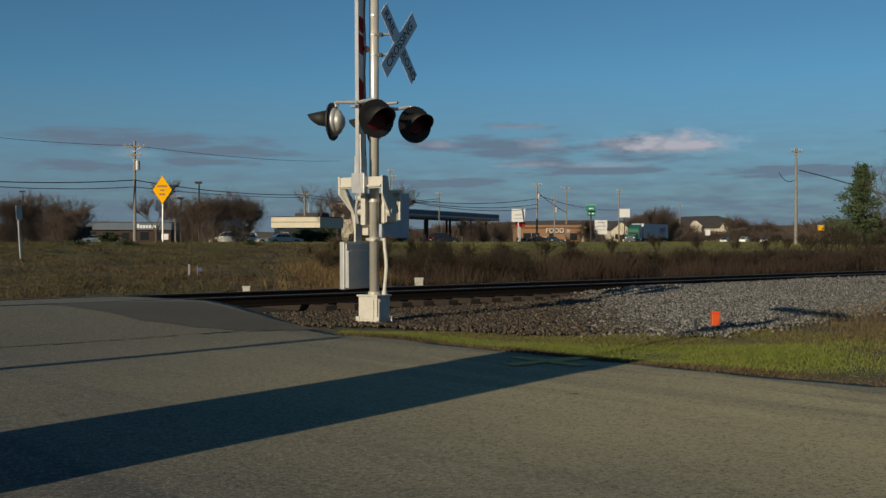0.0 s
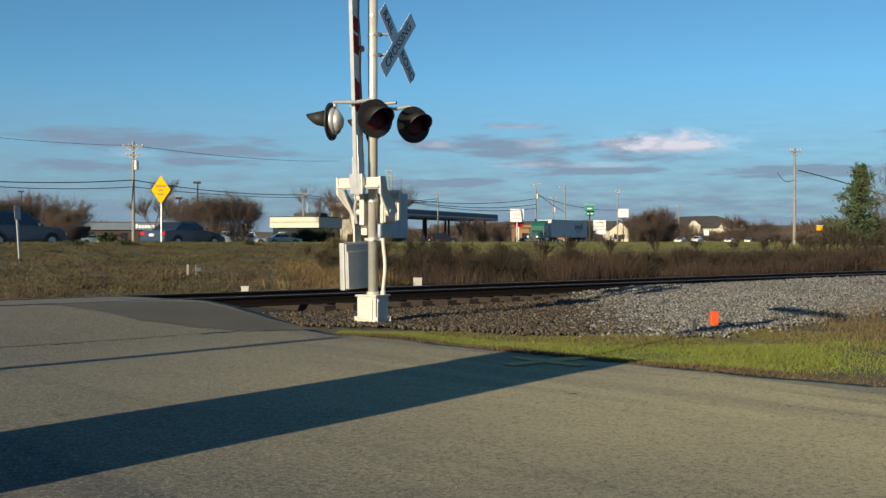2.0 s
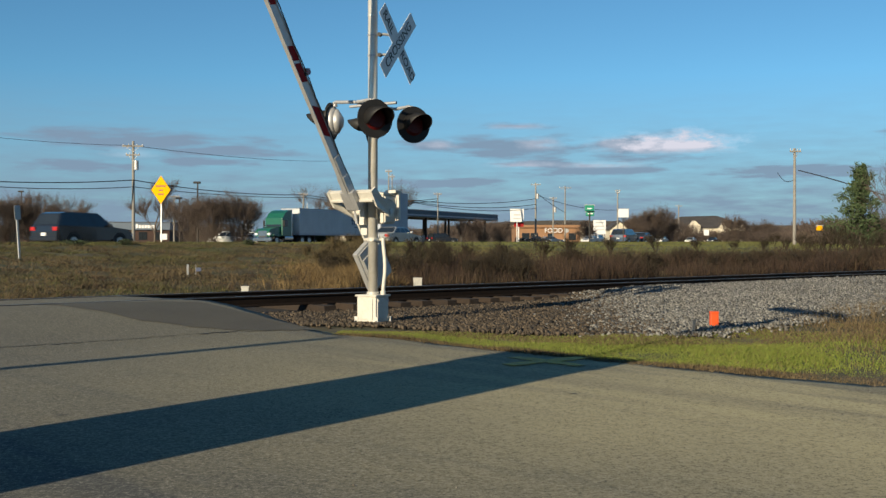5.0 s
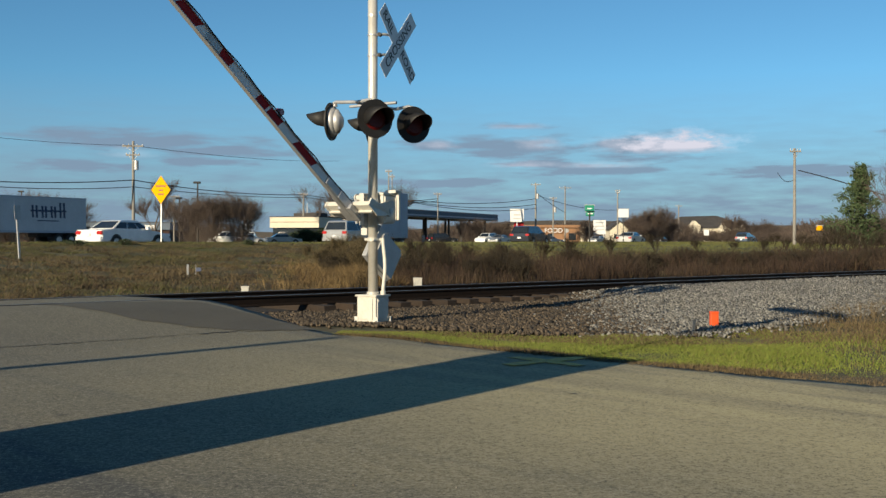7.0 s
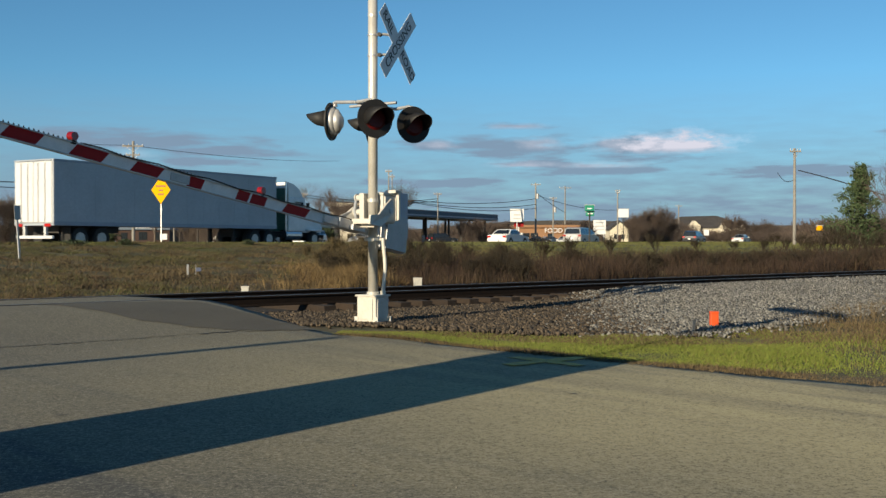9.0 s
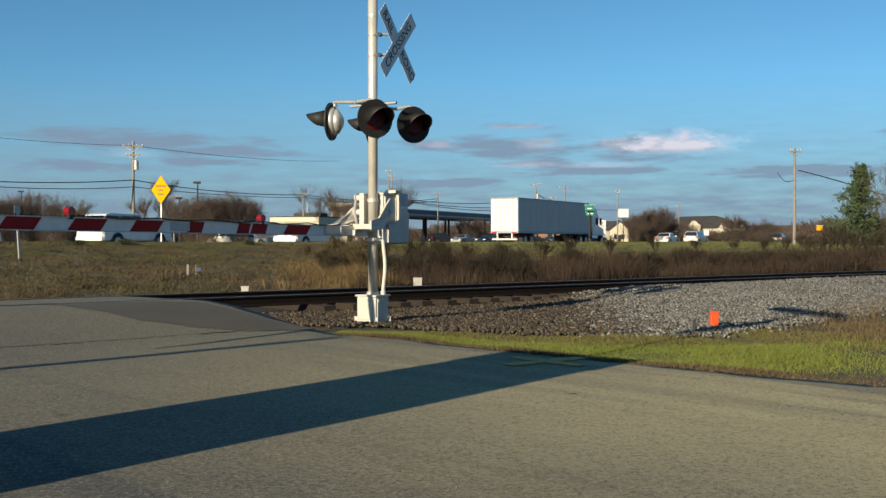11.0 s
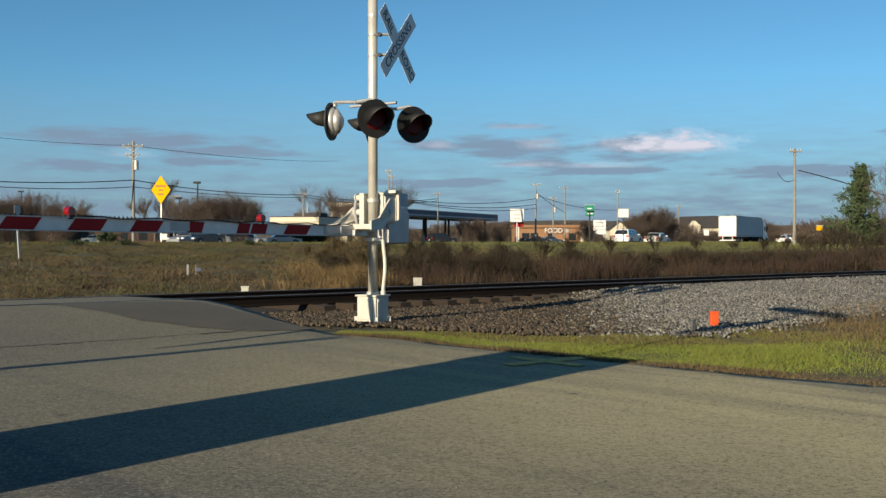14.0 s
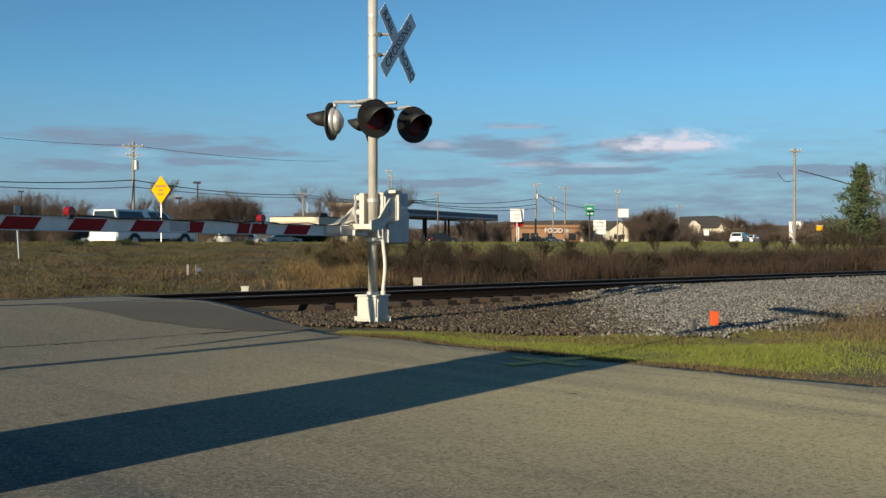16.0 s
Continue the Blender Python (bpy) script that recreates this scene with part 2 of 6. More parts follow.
M = dict(
    asphalt=worn_asphalt(),
    patch=mat("dark_asphalt", (0.078, 0.071, 0.054), (0.048, 0.044, 0.035), 1.2, 0.9, 0.7, fine=60),
    tar=mat("tar", (0.018, 0.017, 0.016), None, 6, 0.7),
    grit=mat("asphalt_chips", (0.3, 0.27, 0.22), (0.12, 0.1, 0.08), 30, 0.9, island=0.9),
    highway=mat("highway_asphalt", (0.16, 0.15, 0.14), (0.11, 0.105, 0.1), 0.3, 0.9),
    soil=mat("grassy_soil", (0.028, 0.038, 0.009), (0.072, 0.052, 0.024), 0.35, 0.95, 0.8, fine=3.2, con=0.1),
    bed_dark=mat("dark_ballast_bed", (0.022, 0.016, 0.012), (0.008, 0.006, 0.005), 9, 0.95, 1.0),
    # bed under the pale stones, darkened for the shade in their gaps
    bed_light=mat("light_ballast_bed", (0.04, 0.037, 0.033), (0.018, 0.017, 0.015), 9, 0.95, 1.0),
    # stone tones spread wide, also to suggest sunlit faces and black gaps
    stone_dark=mat("dark_stone", (0.12, 0.09, 0.06), (0.006, 0.005, 0.004), 14, 0.9, island=0.8),
    stone_light=mat("grey_stone", (0.27, 0.262, 0.24), (0.022, 0.021, 0.02), 14, 0.9, island=0.8),
    rail=mat("rusty_rail", (0.014, 0.009, 0.007), (0.008, 0.006, 0.005), 12, 0.85, 0.4, spec=0.12),
    railhead=mat("worn_railhead", (0.2, 0.19, 0.18), (0.1, 0.09, 0.085), 20, 0.35, metal=0.8),
    tie=mat("creosote_wood", (0.036, 0.022, 0.013), (0.012, 0.008, 0.006), 7, 0.92, 0.8, rnd=0.4),
    straw=mat("straw", (0.155, 0.112, 0.054), (0.04, 0.028, 0.014), 1.0, 0.9, island=0.75),
    weed=mat("brown_weeds", (0.05, 0.027, 0.015), (0.006, 0.004, 0.003), 0.6, 0.95, island=0.65),
    stalk=mat("dead_stalks", (0.085, 0.055, 0.027), (0.026, 0.017, 0.009), 1.0, 0.9, island=0.75),
    gold=mat("golden_dead_grass", (0.21, 0.14, 0.056), (0.06, 0.04, 0.017), 0.9, 0.9, island=0.75),
    tanscrub=mat("tan_scrub", (0.12, 0.088, 0.038), (0.035, 0.027, 0.012), 2, 0.95, island=0.7),
    lawn=mat("green_grass", (0.095, 0.15, 0.012), (0.17, 0.17, 0.034), 1.6, 0.85, island=0.6),
    fieldgrass=mat("field_grass", (0.052, 0.066, 0.014), (0.08, 0.064, 0.024), 0.4, 0.9, island=0.55),
    crest=mat("crest_grass", (0.085, 0.115, 0.022), (0.12, 0.098, 0.038), 0.3, 0.9, island=0.5),
    twig=mat("bare_twigs", (0.135, 0.1, 0.08), (0.055, 0.041, 0.034), 2, 0.95, island=0.6),
    scrub=mat("brush_twigs", (0.042, 0.03, 0.014), (0.012, 0.009, 0.005), 2, 0.95, island=0.7),
    bark=mat("bark", (0.14, 0.11, 0.085), (0.06, 0.048, 0.04), 6, 0.95, 0.6),
    needle=mat("evergreen_needles", (0.065, 0.1, 0.035), (0.022, 0.04, 0.015), 1.5, 0.85, island=0.7),
    hedge=mat("hedge_leaves", (0.035, 0.055, 0.02), (0.018, 0.028, 0.012), 2, 0.9, island=0.7),
    white=mat("white_paint", (0.55, 0.53, 0.475), (0.44, 0.415, 0.365), 3.0, 0.5, 0.08, fine=40),
    galv=mat("galvanized_steel", (0.5, 0.5, 0.5), (0.36, 0.36, 0.37), 5.0, 0.45, metal=0.55, fine=60),
    alum=mat("silver_painted_pipe", (0.62, 0.595, 0.54), (0.48, 0.455, 0.4), 4.0, 0.32, metal=0.35, fine=50),
    signback=mat("aluminium_sheet", (0.45, 0.45, 0.45), None, 6, 0.5, metal=0.4),
    black=mat("black_paint", (0.011, 0.011, 0.012), (0.02, 0.019, 0.018), 10, 0.6, spec=0.3),
    lens=mat("red_lens", (0.1, 0.006, 0.006), (0.05, 0.003, 0.004), 40, 0.4, spec=0.3),
    red=mat("red_sheeting", (0.3, 0.008, 0.01), (0.22, 0.006, 0.008), 12, 0.65, spec=0.25),
    redlamp=mat("red_lamp_glass", (0.22, 0.005, 0.006), (0.16, 0.004, 0.005), 30, 0.2, coat=0.5),
    reflect=mat("white_sheeting", (0.72, 0.72, 0.72), (0.58, 0.58, 0.58), 9, 0.45),
    letter=mat("black_lettering", (0.02, 0.02, 0.022), None, 20, 0.6),
    yellow=mat("yellow_sheeting", (0.74, 0.37, 0.002), (0.66, 0.33, 0.002), 5, 0.85, spec=0.1),
    yellowink=mat("faded_sign_ink", (0.3, 0.11, 0.004), None, 9, 0.6),
    yellowpaint=mat("worn_yellow_paint", (0.6, 0.42, 0.09), (0.25, 0.19, 0.08), 14, 0.85),
    green=mat("green_sheeting", (0.01, 0.23, 0.14), None, 5, 0.5),
    orange=mat("orange_plastic", (0.6, 0.075, 0.01), (0.5, 0.06, 0.008), 9, 0.5),
    pole=mat("weathered_pole", (0.26, 0.245, 0.22), (0.16, 0.15, 0.135), 3, 0.92, 0.4),
    wire=mat("cable", (0.03, 0.03, 0.032), None, 5, 0.6),
    tyre=mat("tyre_rubber", (0.02, 0.02, 0.02), None, 20, 0.85),
    rim=mat("wheel_metal", (0.5, 0.5, 0.5), (0.32, 0.32, 0.33), 9, 0.35, metal=0.8),
    glass=mat("dark_glass", (0.02, 0.025, 0.03), None, 3, 0.08, coat=0.5),
    tail=mat("tail_light", (0.4, 0.015, 0.012), None, 12, 0.25, coat=0.4),
    head=mat("head_light", (0.8, 0.8, 0.8), None, 12, 0.15, coat=0.6),
    chassis=mat("dark_chassis", (0.025, 0.024, 0.023), (0.05, 0.045, 0.04), 5, 0.8),
    trailer=mat("trailer_white", (0.6, 0.6, 0.6), (0.5, 0.5, 0.51), 0.7, 0.4, 0.05, fine=9),
    # the same trailer white, darkened and blued for sides turned from the sun
    trailer_side=mat("trailer_side_panels", (0.5, 0.52, 0.54), (0.41, 0.43, 0.45), 0.7, 0.5, 0.05, fine=9, spec=0.3),
    trailer_grey=mat("trailer_grey", (0.36, 0.4, 0.46), (0.28, 0.31, 0.36), 0.8, 0.5, fine=9),
    marking=mat("navy_marking", (0.03, 0.045, 0.1), None, 6, 0.5),
    chrome=mat("chrome", (0.7, 0.7, 0.7), None, 6, 0.15, metal=1.0),
    car_white=mat("white_car_paint", (0.78, 0.78, 0.77), None, 2, 0.25, coat=0.7),
    car_silver=mat("silver_car_paint", (0.42, 0.42, 0.41), None, 2, 0.3, metal=0.5, coat=0.7),
    car_navy=mat("navy_car_paint", (0.028, 0.05, 0.085), None, 2, 0.25, coat=0.8),
    car_black=mat("black_car_paint", (0.012, 0.013, 0.016), None, 2, 0.22, coat=0.8),
    car_green=mat("green_cab_paint", (0.012, 0.1, 0.065), None, 2, 0.3, coat=0.7),
    cream=mat("cream_stucco", (0.6, 0.55, 0.44), (0.5, 0.45, 0.35), 0.6, 0.85, 0.2),
    brick=mat("brown_brick", (0.29, 0.16, 0.085), (0.22, 0.12, 0.065), 0.5, 0.9, 0.3, fine=9),
    dimbrick=mat("dark_brick", (0.05, 0.026, 0.02), (0.03, 0.017, 0.014), 0.6, 0.9, 0.3, fine=9),
    roof=mat("dark_shingles", (0.055, 0.05, 0.05), (0.032, 0.03, 0.03), 0.8, 0.9, 0.3),
    canopy=mat("blue_grey_fascia", (0.07, 0.105, 0.15), (0.05, 0.075, 0.11), 0.6, 0.6),
    concrete=mat("concrete", (0.36, 0.34, 0.31), (0.26, 0.24, 0.22), 1.5, 0.9, 0.3),
    hill=mat("far_woods", (0.06, 0.055, 0.05), (0.04, 0.036, 0.036), 0.02, 1.0, fine=0.3),
)

# ---- small builders ----


def ident(m=None):
    return m if m is not None else Matrix.Identity(4)


def bx(bm, x0, x1, y0, y1, z0, z1, m=None, bev=0.0):
    """a block, with bevelled edges where asked"""
    r = bmesh.ops.create_cube(bm, size=1, matrix=ident(m) @ Matrix.Translation(((x0 + x1) / 2, (y0 + y1) / 2, (z0 + z1) / 2)) @ Matrix.Diagonal((x1 - x0, y1 - y0, z1 - z0, 1)))
    if bev:
        es = list({e for v in r["verts"] for e in v.link_edges})
        bmesh.ops.bevel(bm, geom=es, offset=bev, segments=2, affect="EDGES", profile=0.6)
    return bm


def rope(bm, pts, r, seg=6):
    """one bent round bar through points"""
    rings, q, last = [], None, None
    for i, p in enumerate(pts):
        p = Vector(p)
        d = (Vector(pts[min(i + 1, len(pts) - 1)]) - Vector(pts[max(i - 1, 0)])).normalized()
        q = d.to_track_quat("Z", "Y").to_matrix() if q is None else last.rotation_difference(d).to_matrix() @ q
        last = d
        rings.append([bm.verts.new(p + q @ Vector((r * math.cos(2 * math.pi * k / seg), r * math.sin(2 * math.pi * k / seg), 0))) for k in range(seg)])
    for a, b in zip(rings, rings[1:]):
        for k in range(seg):
            bm.faces.new((a[k], a[(k + 1) % seg], b[(k + 1) % seg], b[k]))
    bm.faces.new(rings[0][::-1])
    bm.faces.new(rings[-1])
    return bm


def cyl(bm, a, b, r0, r1=None, seg=14, caps=True):
    """a round bar from a to b"""
    a, b = Vector(a), Vector(b)
    q = (b - a).to_track_quat("Z", "Y").to_matrix().to_4x4()
    bmesh.ops.create_cone(bm, cap_ends=caps, segments=seg, radius1=r0, radius2=r0 if r1 is None else r1, depth=(b - a).length, matrix=Matrix.Translation((a + b) / 2) @ q)
    return bm


def tube(bm, pts, r, seg=8):
    return rope(bm, pts, r, seg)


def plate(bm, pts, axis, t0, t1, m=None):
    """an outline in two axes, given thickness along the third"""
    def at(p, t):
        v = [p[0], p[1]]
        v.insert(axis, t)
        return ident(m) @ Vector(v)
    lo = [bm.verts.new(at(p, t0)) for p in pts]
    hi = [bm.verts.new(at(p, t1)) for p in pts]
    bm.faces.new(lo)
    bm.faces.new(hi[::-1])
    for i in range(len(pts)):
        j = (i + 1) % len(pts)
        bm.faces.new((lo[j], lo[i], hi[i], hi[j]))
    bmesh.ops.recalc_face_normals(bm, faces=bm.faces)
    return bm


def B():
    return bmesh.new()


def part(name, bm, material, parent=None, label="", m=None, smooth=False):
    """links a bmesh as one mesh object under a thing or a part"""
    me = bpy.data.meshes.new(name)
    bm.to_mesh(me)
    bm.free()
    me.materials.append(material)
    if smooth:
        for p in me.polygons:
            p.use_smooth = True
    ob = new(name, me)
    ob.parent = parent
    if m is not None:
        ob.matrix_basis = m
    if label:
        ob["label"] = label
    return ob


def twin(ob, m, parent):
    """another object on the same mesh"""
    o = new(ob.name.split(".")[0], ob.data)
    o.parent, o.matrix_basis = parent, m
    return o


def thing(name, label, category, m=None, group="", kind=""):
    ob = new(name)
    ob.empty_display_size = 0.2
    if m is not None:
        ob.matrix_basis = m
    return tagged(ob, label, category, group, kind)


def cloudmesh(name, verts, faces, material, parent=None):
    """many small pieces joined in one mesh, from arrays"""
    me = bpy.data.meshes.new(name)
    v = np.asarray(verts, dtype=np.float32).reshape(-1, 3)
    f = np.asarray(faces, dtype=np.int32)
    k = f.shape[1]
    me.vertices.add(len(v))
    me.vertices.foreach_set("co", v.ravel())
    me.loops.add(f.size)
    me.loops.foreach_set("vertex_index", f.ravel())
    me.polygons.add(len(f))
    me.polygons.foreach_set("loop_start", np.arange(len(f), dtype=np.int32) * k)
    me.update(calc_edges=True)
    me.validate()
    me.materials.append(material)
    ob = new(name, me)
    ob.parent = parent
    return ob


def words(text, size, material, parent, m, depth=0.002):
    cu = bpy.data.curves.new("lettering", "FONT")
    cu.body, cu.size, cu.extrude, cu.align_x, cu.align_y = text, size, depth, "CENTER", "CENTER"
    tmp = new("lettering", cu)
    dg = bpy.context.evaluated_depsgraph_get()
    me = bpy.data.meshes.new_from_object(tmp.evaluated_get(dg))
    bpy.data.objects.remove(tmp)
    me.materials.clear()
    me.materials.append(material)
    ob = new("lettering", me)
    ob.parent, ob.matrix_basis = parent, m
    return ob


rng = np.random.default_rng(7)

# ---- lie of the land ----
TRACK_N = np.array((-0.635, 0.773))
TRACK_T = np.array((0.773, 0.635))
TRACK_C = np.array((-1.43, 19.45))
ROAD_T = np.array((0.492, 0.870))
ROAD_N = np.array((-0.870, 0.492))
ROAD_C = np.array((-17.7, 48.6))
ROAD_Z = 0.81


def off_track(x, y):
    return (x - TRACK_C[0]) * TRACK_N[0] + (y - TRACK_C[1]) * TRACK_N[1]


def along_track(x, y):
    return (x - TRACK_C[0]) * TRACK_T[0] + (y - TRACK_C[1]) * TRACK_T[1]


def off_road(x, y):
    return (x - ROAD_C[0]) * ROAD_N[0] + (y - ROAD_C[1]) * ROAD_N[1]


def smooth(a, b, v):
    t = np.clip((v - a) / (b - a), 0, 1)
    return t * t * (3 - 2 * t)


def land(x, y):
    """height of the ground"""
    x, y = np.asarray(x, float), np.asarray(y, float)
    p, q = off_track(x, y), off_road(x, y)
    s = along_track(x, y)
    right = smooth(-2.0, 6.0, s)
    bed = -0.03 + 0.17 * smooth(1.5, 7.0, s)
    near = bed * smooth(-3.8 - 3.4 * right, -1.9, p)
    a, b = np.maximum(p - 2.6, 0), np.maximum(-(q + 4.5), 0)
    f = a / np.maximum(a + b, 0.01)
    rough = 0.05 * np.sin(x * 0.7 + 1.3 * np.sin(y * 0.5)) * np.sin(y * 0.63 + np.sin(x * 0.4)) * np.minimum(a, 4) / 4 * np.minimum(b, 6) / 6
    rough = rough + 0.045 * np.sin(x * 2.0 + 2.0 * np.sin(y * 0.9)) * np.sin(y * 1.6 + 1.5 * np.sin(x * 0.8)) * np.minimum(a, 3) / 3 * np.minimum(b, 4) / 4
    field = 0.06 + 1.03 * np.power(f, 0.8) + rough
    z = np.where(p < 0, near, np.where(p < 2.6, bed * (1 - smooth(1.6, 2.6, p)) + 0.06 * smooth(1.6, 2.6, p), field))
    beyond = 1.09 - 0.33 * smooth(-4.2, -2.6, q)
    return np.where((q > -4.5) & (p > 0), beyond, z)


def graded(lo, hi, fine_lo, fine_hi, step, ratio=1.25):
    vs = list(np.arange(fine_lo, fine_hi + step / 2, step))
    s, v = step, vs[-1]
    while v < hi:
        s *= ratio
        v += s
        vs.append(min(v, hi))
    s, v, pre = step, vs[0], []
    while v > lo:
        s *= ratio
        v -= s
        pre.append(max(v, lo))
    return np.array(pre[::-1] + vs)


def sheet(name, X, Y, Z, material, parent=None):
    r, c = X.shape
    i = np.arange(r * c).reshape(r, c)
    f = np.stack((i[:-1, :-1], i[:-1, 1:], i[1:, 1:], i[1:, :-1]), -1).reshape(-1, 4)
    ob = cloudmesh(name, np.stack((X, Y, Z), -1).reshape(-1, 3), f, material, parent)
    for p in ob.data.polygons:
        p.use_smooth = True
    return ob


gx = graded(-3500, 3500, -30, 40, 0.5)
gy = graded(-3500, 3500, -4, 90, 0.5)
X, Y = np.meshgrid(gx, gy)
tagged(sheet("ground", X, Y, land(X, Y), M["soil"]), "rough grassy ground, tan and green, rising to the highway", "ground", kind="structure")

# asphalt in front of the track and up over the crossing
edge = np.array([(-16, 26.5), (-11, 22.3), (-7.6, 19.4), (-5.0, 17.3), (-3.7, 16.3), (-2.5, 14.9), (-1.75, 13.7), (-1.2, 13.1), (-0.56, 12.66), (0.3, 11.6), (1.5, 10.25), (2.5, 9.3), (3.5, 8.45), (6, 6.9), (12, 4.2), (30, -3)])
seg = np.r_[0, np.cumsum(np.hypot(*np.diff(edge, axis=0).T))]
tt = np.arange(0, seg[-1], 0.12)
ex, ey = np.interp(tt, seg, edge[:, 0]), np.interp(tt, seg, edge[:, 1])
wob = 0.05 * np.sin(tt * 3.1) + 0.035 * np.sin(tt * 7.7 + 1) + 0.025 * rng.standard_normal(len(tt))
ey = ey + wob
away = np.r_[0, 0.03, np.cumsum(np.linspace(0.2, 1.2, 45))]
X = ex[:, None] - 0.8 * away[None, :]
Y = ey[:, None] - 0.6 * away[None, :]


def road_z(x, y):
    p = off_track(x, y)
    return 0.012 + 0.255 * smooth(-5.2, -1.0, p) * (1 - smooth(0.9, 3.0, p)) + 0.004 * np.sin(x * 1.1) * np.sin(y * 0.9)


Z = road_z(X, Y)
Z[:, 0] = -0.05
tagged(sheet("road", X, Y, Z, M["asphalt"]), "worn grey-brown asphalt rising over the crossing", "road", kind="structure")
# newer dark asphalt on the ramp, and the cracked seam before it
near_rim = np.array([(-5.77, 15.08), (-5.24, 14.72), (-3.83, 13.58), (-2.75, 13.2), (-2.57, 13.19), (-2.07, 13.32), (-1.62, 13.5)])
far_rim = np.array([(-5.87, 15.35), (-5.47, 15.35), (-4.78, 15.49), (-4.09, 15.68), (-3.61, 15.74), (-2.77, 14.82), (-1.63, 13.61)])
u, v = np.linspace(0, 6, 61), np.linspace(0, 1, 10)
rims = [[np.interp(u, np.arange(7), r[:, k]) for k in (0, 1)] for r in (near_rim, far_rim)]
rims[0][1] += 0.03 * np.sin(u * 9)
fx, fy = (rims[0][k][:, None] * (1 - v) + rims[1][k][:, None] * v for k in (0, 1))
tagged(sheet("pavement", fx, fy, road_z(fx, fy) + 0.006, M["patch"]), "patch of newer dark asphalt beside the rails", "asphalt patch", kind="structure")
bm = B()
seam = [np.array(c) for c in ((-8.4, 7.6), (-4.64, 11.2), (-3.7, 12.05), (-2.61, 13.05), (-2.45, 13.12), (-1.66, 13.55), (-1.2, 13.0))]
for a, b in zip(seam, seam[1:]):
    n = max(2, int(np.hypot(*(b - a)) / 0.09))
    for i in range(n):
        if rng.random() < 0.07:
            continue
        p0, p1 = a + (b - a) * i / n, a + (b - a) * (i + 1.1) / n
        w = 0.008 + 0.022 * rng.random() * (2.2 if b[0] > -2.8 and b[0] < -2.5 and i > n - 5 else 1)
        z = float(road_z(*p0)) + 0.004
        o = rng.normal(0, 0.02, 2)
        bm.faces.new([bm.verts.new((p0[0] + o[0], p0[1] - w + o[1], z)), bm.verts.new((p1[0] + o[0], p1[1] - w + o[1], z)), bm.verts.new((p1[0] + o[0], p1[1] + w + o[1], z)), bm.verts.new((p0[0] + o[0], p0[1] + w + o[1], z))])
for x, y in zip(rng.uniform(-6, 5, 9), rng.uniform(5.5, 10, 9)):
    if x < 0.25 * y:
        w, l = rng.uniform(0.006, 0.014), rng.uniform(0.015, 0.045)
        z = float(road_z(x, y)) + 0.004
        bm.faces.new([bm.verts.new(c) for c in ((x - l, y - w, z), (x + l * 0.8, y - w * 0.4, z), (x + l, y + w, z), (x - l * 0.6, y + w * 0.7, z))])
tagged(part("seam_crack", bm, M["tar"]), "ragged dark crack along an asphalt seam", "crack", kind="stuff")

# loose chips on the asphalt
n = 170
cx, cy = rng.uniform(-6, 6, n), rng.uniform(4.2, 13, n)
ok = (np.abs(cx) < 0.43 * cy + 0.3) & (cx < np.interp(cy, [8.4, 10.2, 12.6], [3.3, 1.3, -0.8]))
CUBE = np.array([(x, y, z) for x in (-1, 1) for y in (-1, 1) for z in (-1, 1)], float)
CUBE_F = np.array([(0, 1, 3, 2), (4, 6, 7, 5), (0, 4, 5, 1), (2, 3, 7, 6), (0, 2, 6, 4), (1, 5, 7, 3)])


def stones(name, pts, size, material, label, category, parent=None):
    """angular stones, each a jittered six-sided lump"""
    n = len(pts)
    size = np.broadcast_to(size, n)
    v = CUBE[None] * rng.uniform(0.45, 1.1, (n, 8, 1)) * rng.uniform(0.6, 1.1, (n, 1, 3)) + rng.normal(0, 0.12, (n, 8, 3))
    q = rng.standard_normal((n, 4))
    q /= np.linalg.norm(q, axis=1)[:, None]
    w, x, y, z = q.T
    R = np.stack((np.stack((1 - 2 * (y * y + z * z), 2 * (x * y - z * w), 2 * (x * z + y * w)), -1), np.stack((2 * (x * y + z * w), 1 - 2 * (x * x + z * z), 2 * (y * z - x * w)), -1), np.stack((2 * (x * z - y * w), 2 * (y * z + x * w), 1 - 2 * (x * x + y * y)), -1)), 1)
    v = np.einsum("nij,nkj->nki", R, v) * (size / 2)[:, None, None] + pts[:, None, :]
    f = CUBE_F[None] + 8 * np.arange(n)[:, None, None]
    return tagged(cloudmesh(name, v.reshape(-1, 3), f.reshape(-1, 4), material, parent), label, category, kind="stuff")


pts = np.stack((cx[ok], cy[ok], road_z(cx[ok], cy[ok]) + 0.003), -1)
stones("gravel_chips", pts, rng.uniform(0.005, 0.011, len(pts)), M["grit"], "scattered pale gravel chips on the asphalt", "gravel")

# worn yellow cross sprayed on the asphalt
cross = thing("painted_cross", "worn yellow cross sprayed on the asphalt", "road marking")
for ang, l in ((38, 0.5), (-52, 0.46)):
    m = pose(0.98, 10.1, 0.023, 0, 0, ang)
    top = [(-l + 2 * l * k / 12, 0.08 + rng.uniform(-0.03, 0.03)) for k in range(13)]
    low = [(-l + 2 * l * k / 12, -0.08 + rng.uniform(-0.03, 0.03)) for k in range(13)]
    part("stroke", plate(B(), top + low[::-1], 2, -0.002, 0.001 + (0.002 if ang > 0 else 0), m), M["yellowpaint"], cross)

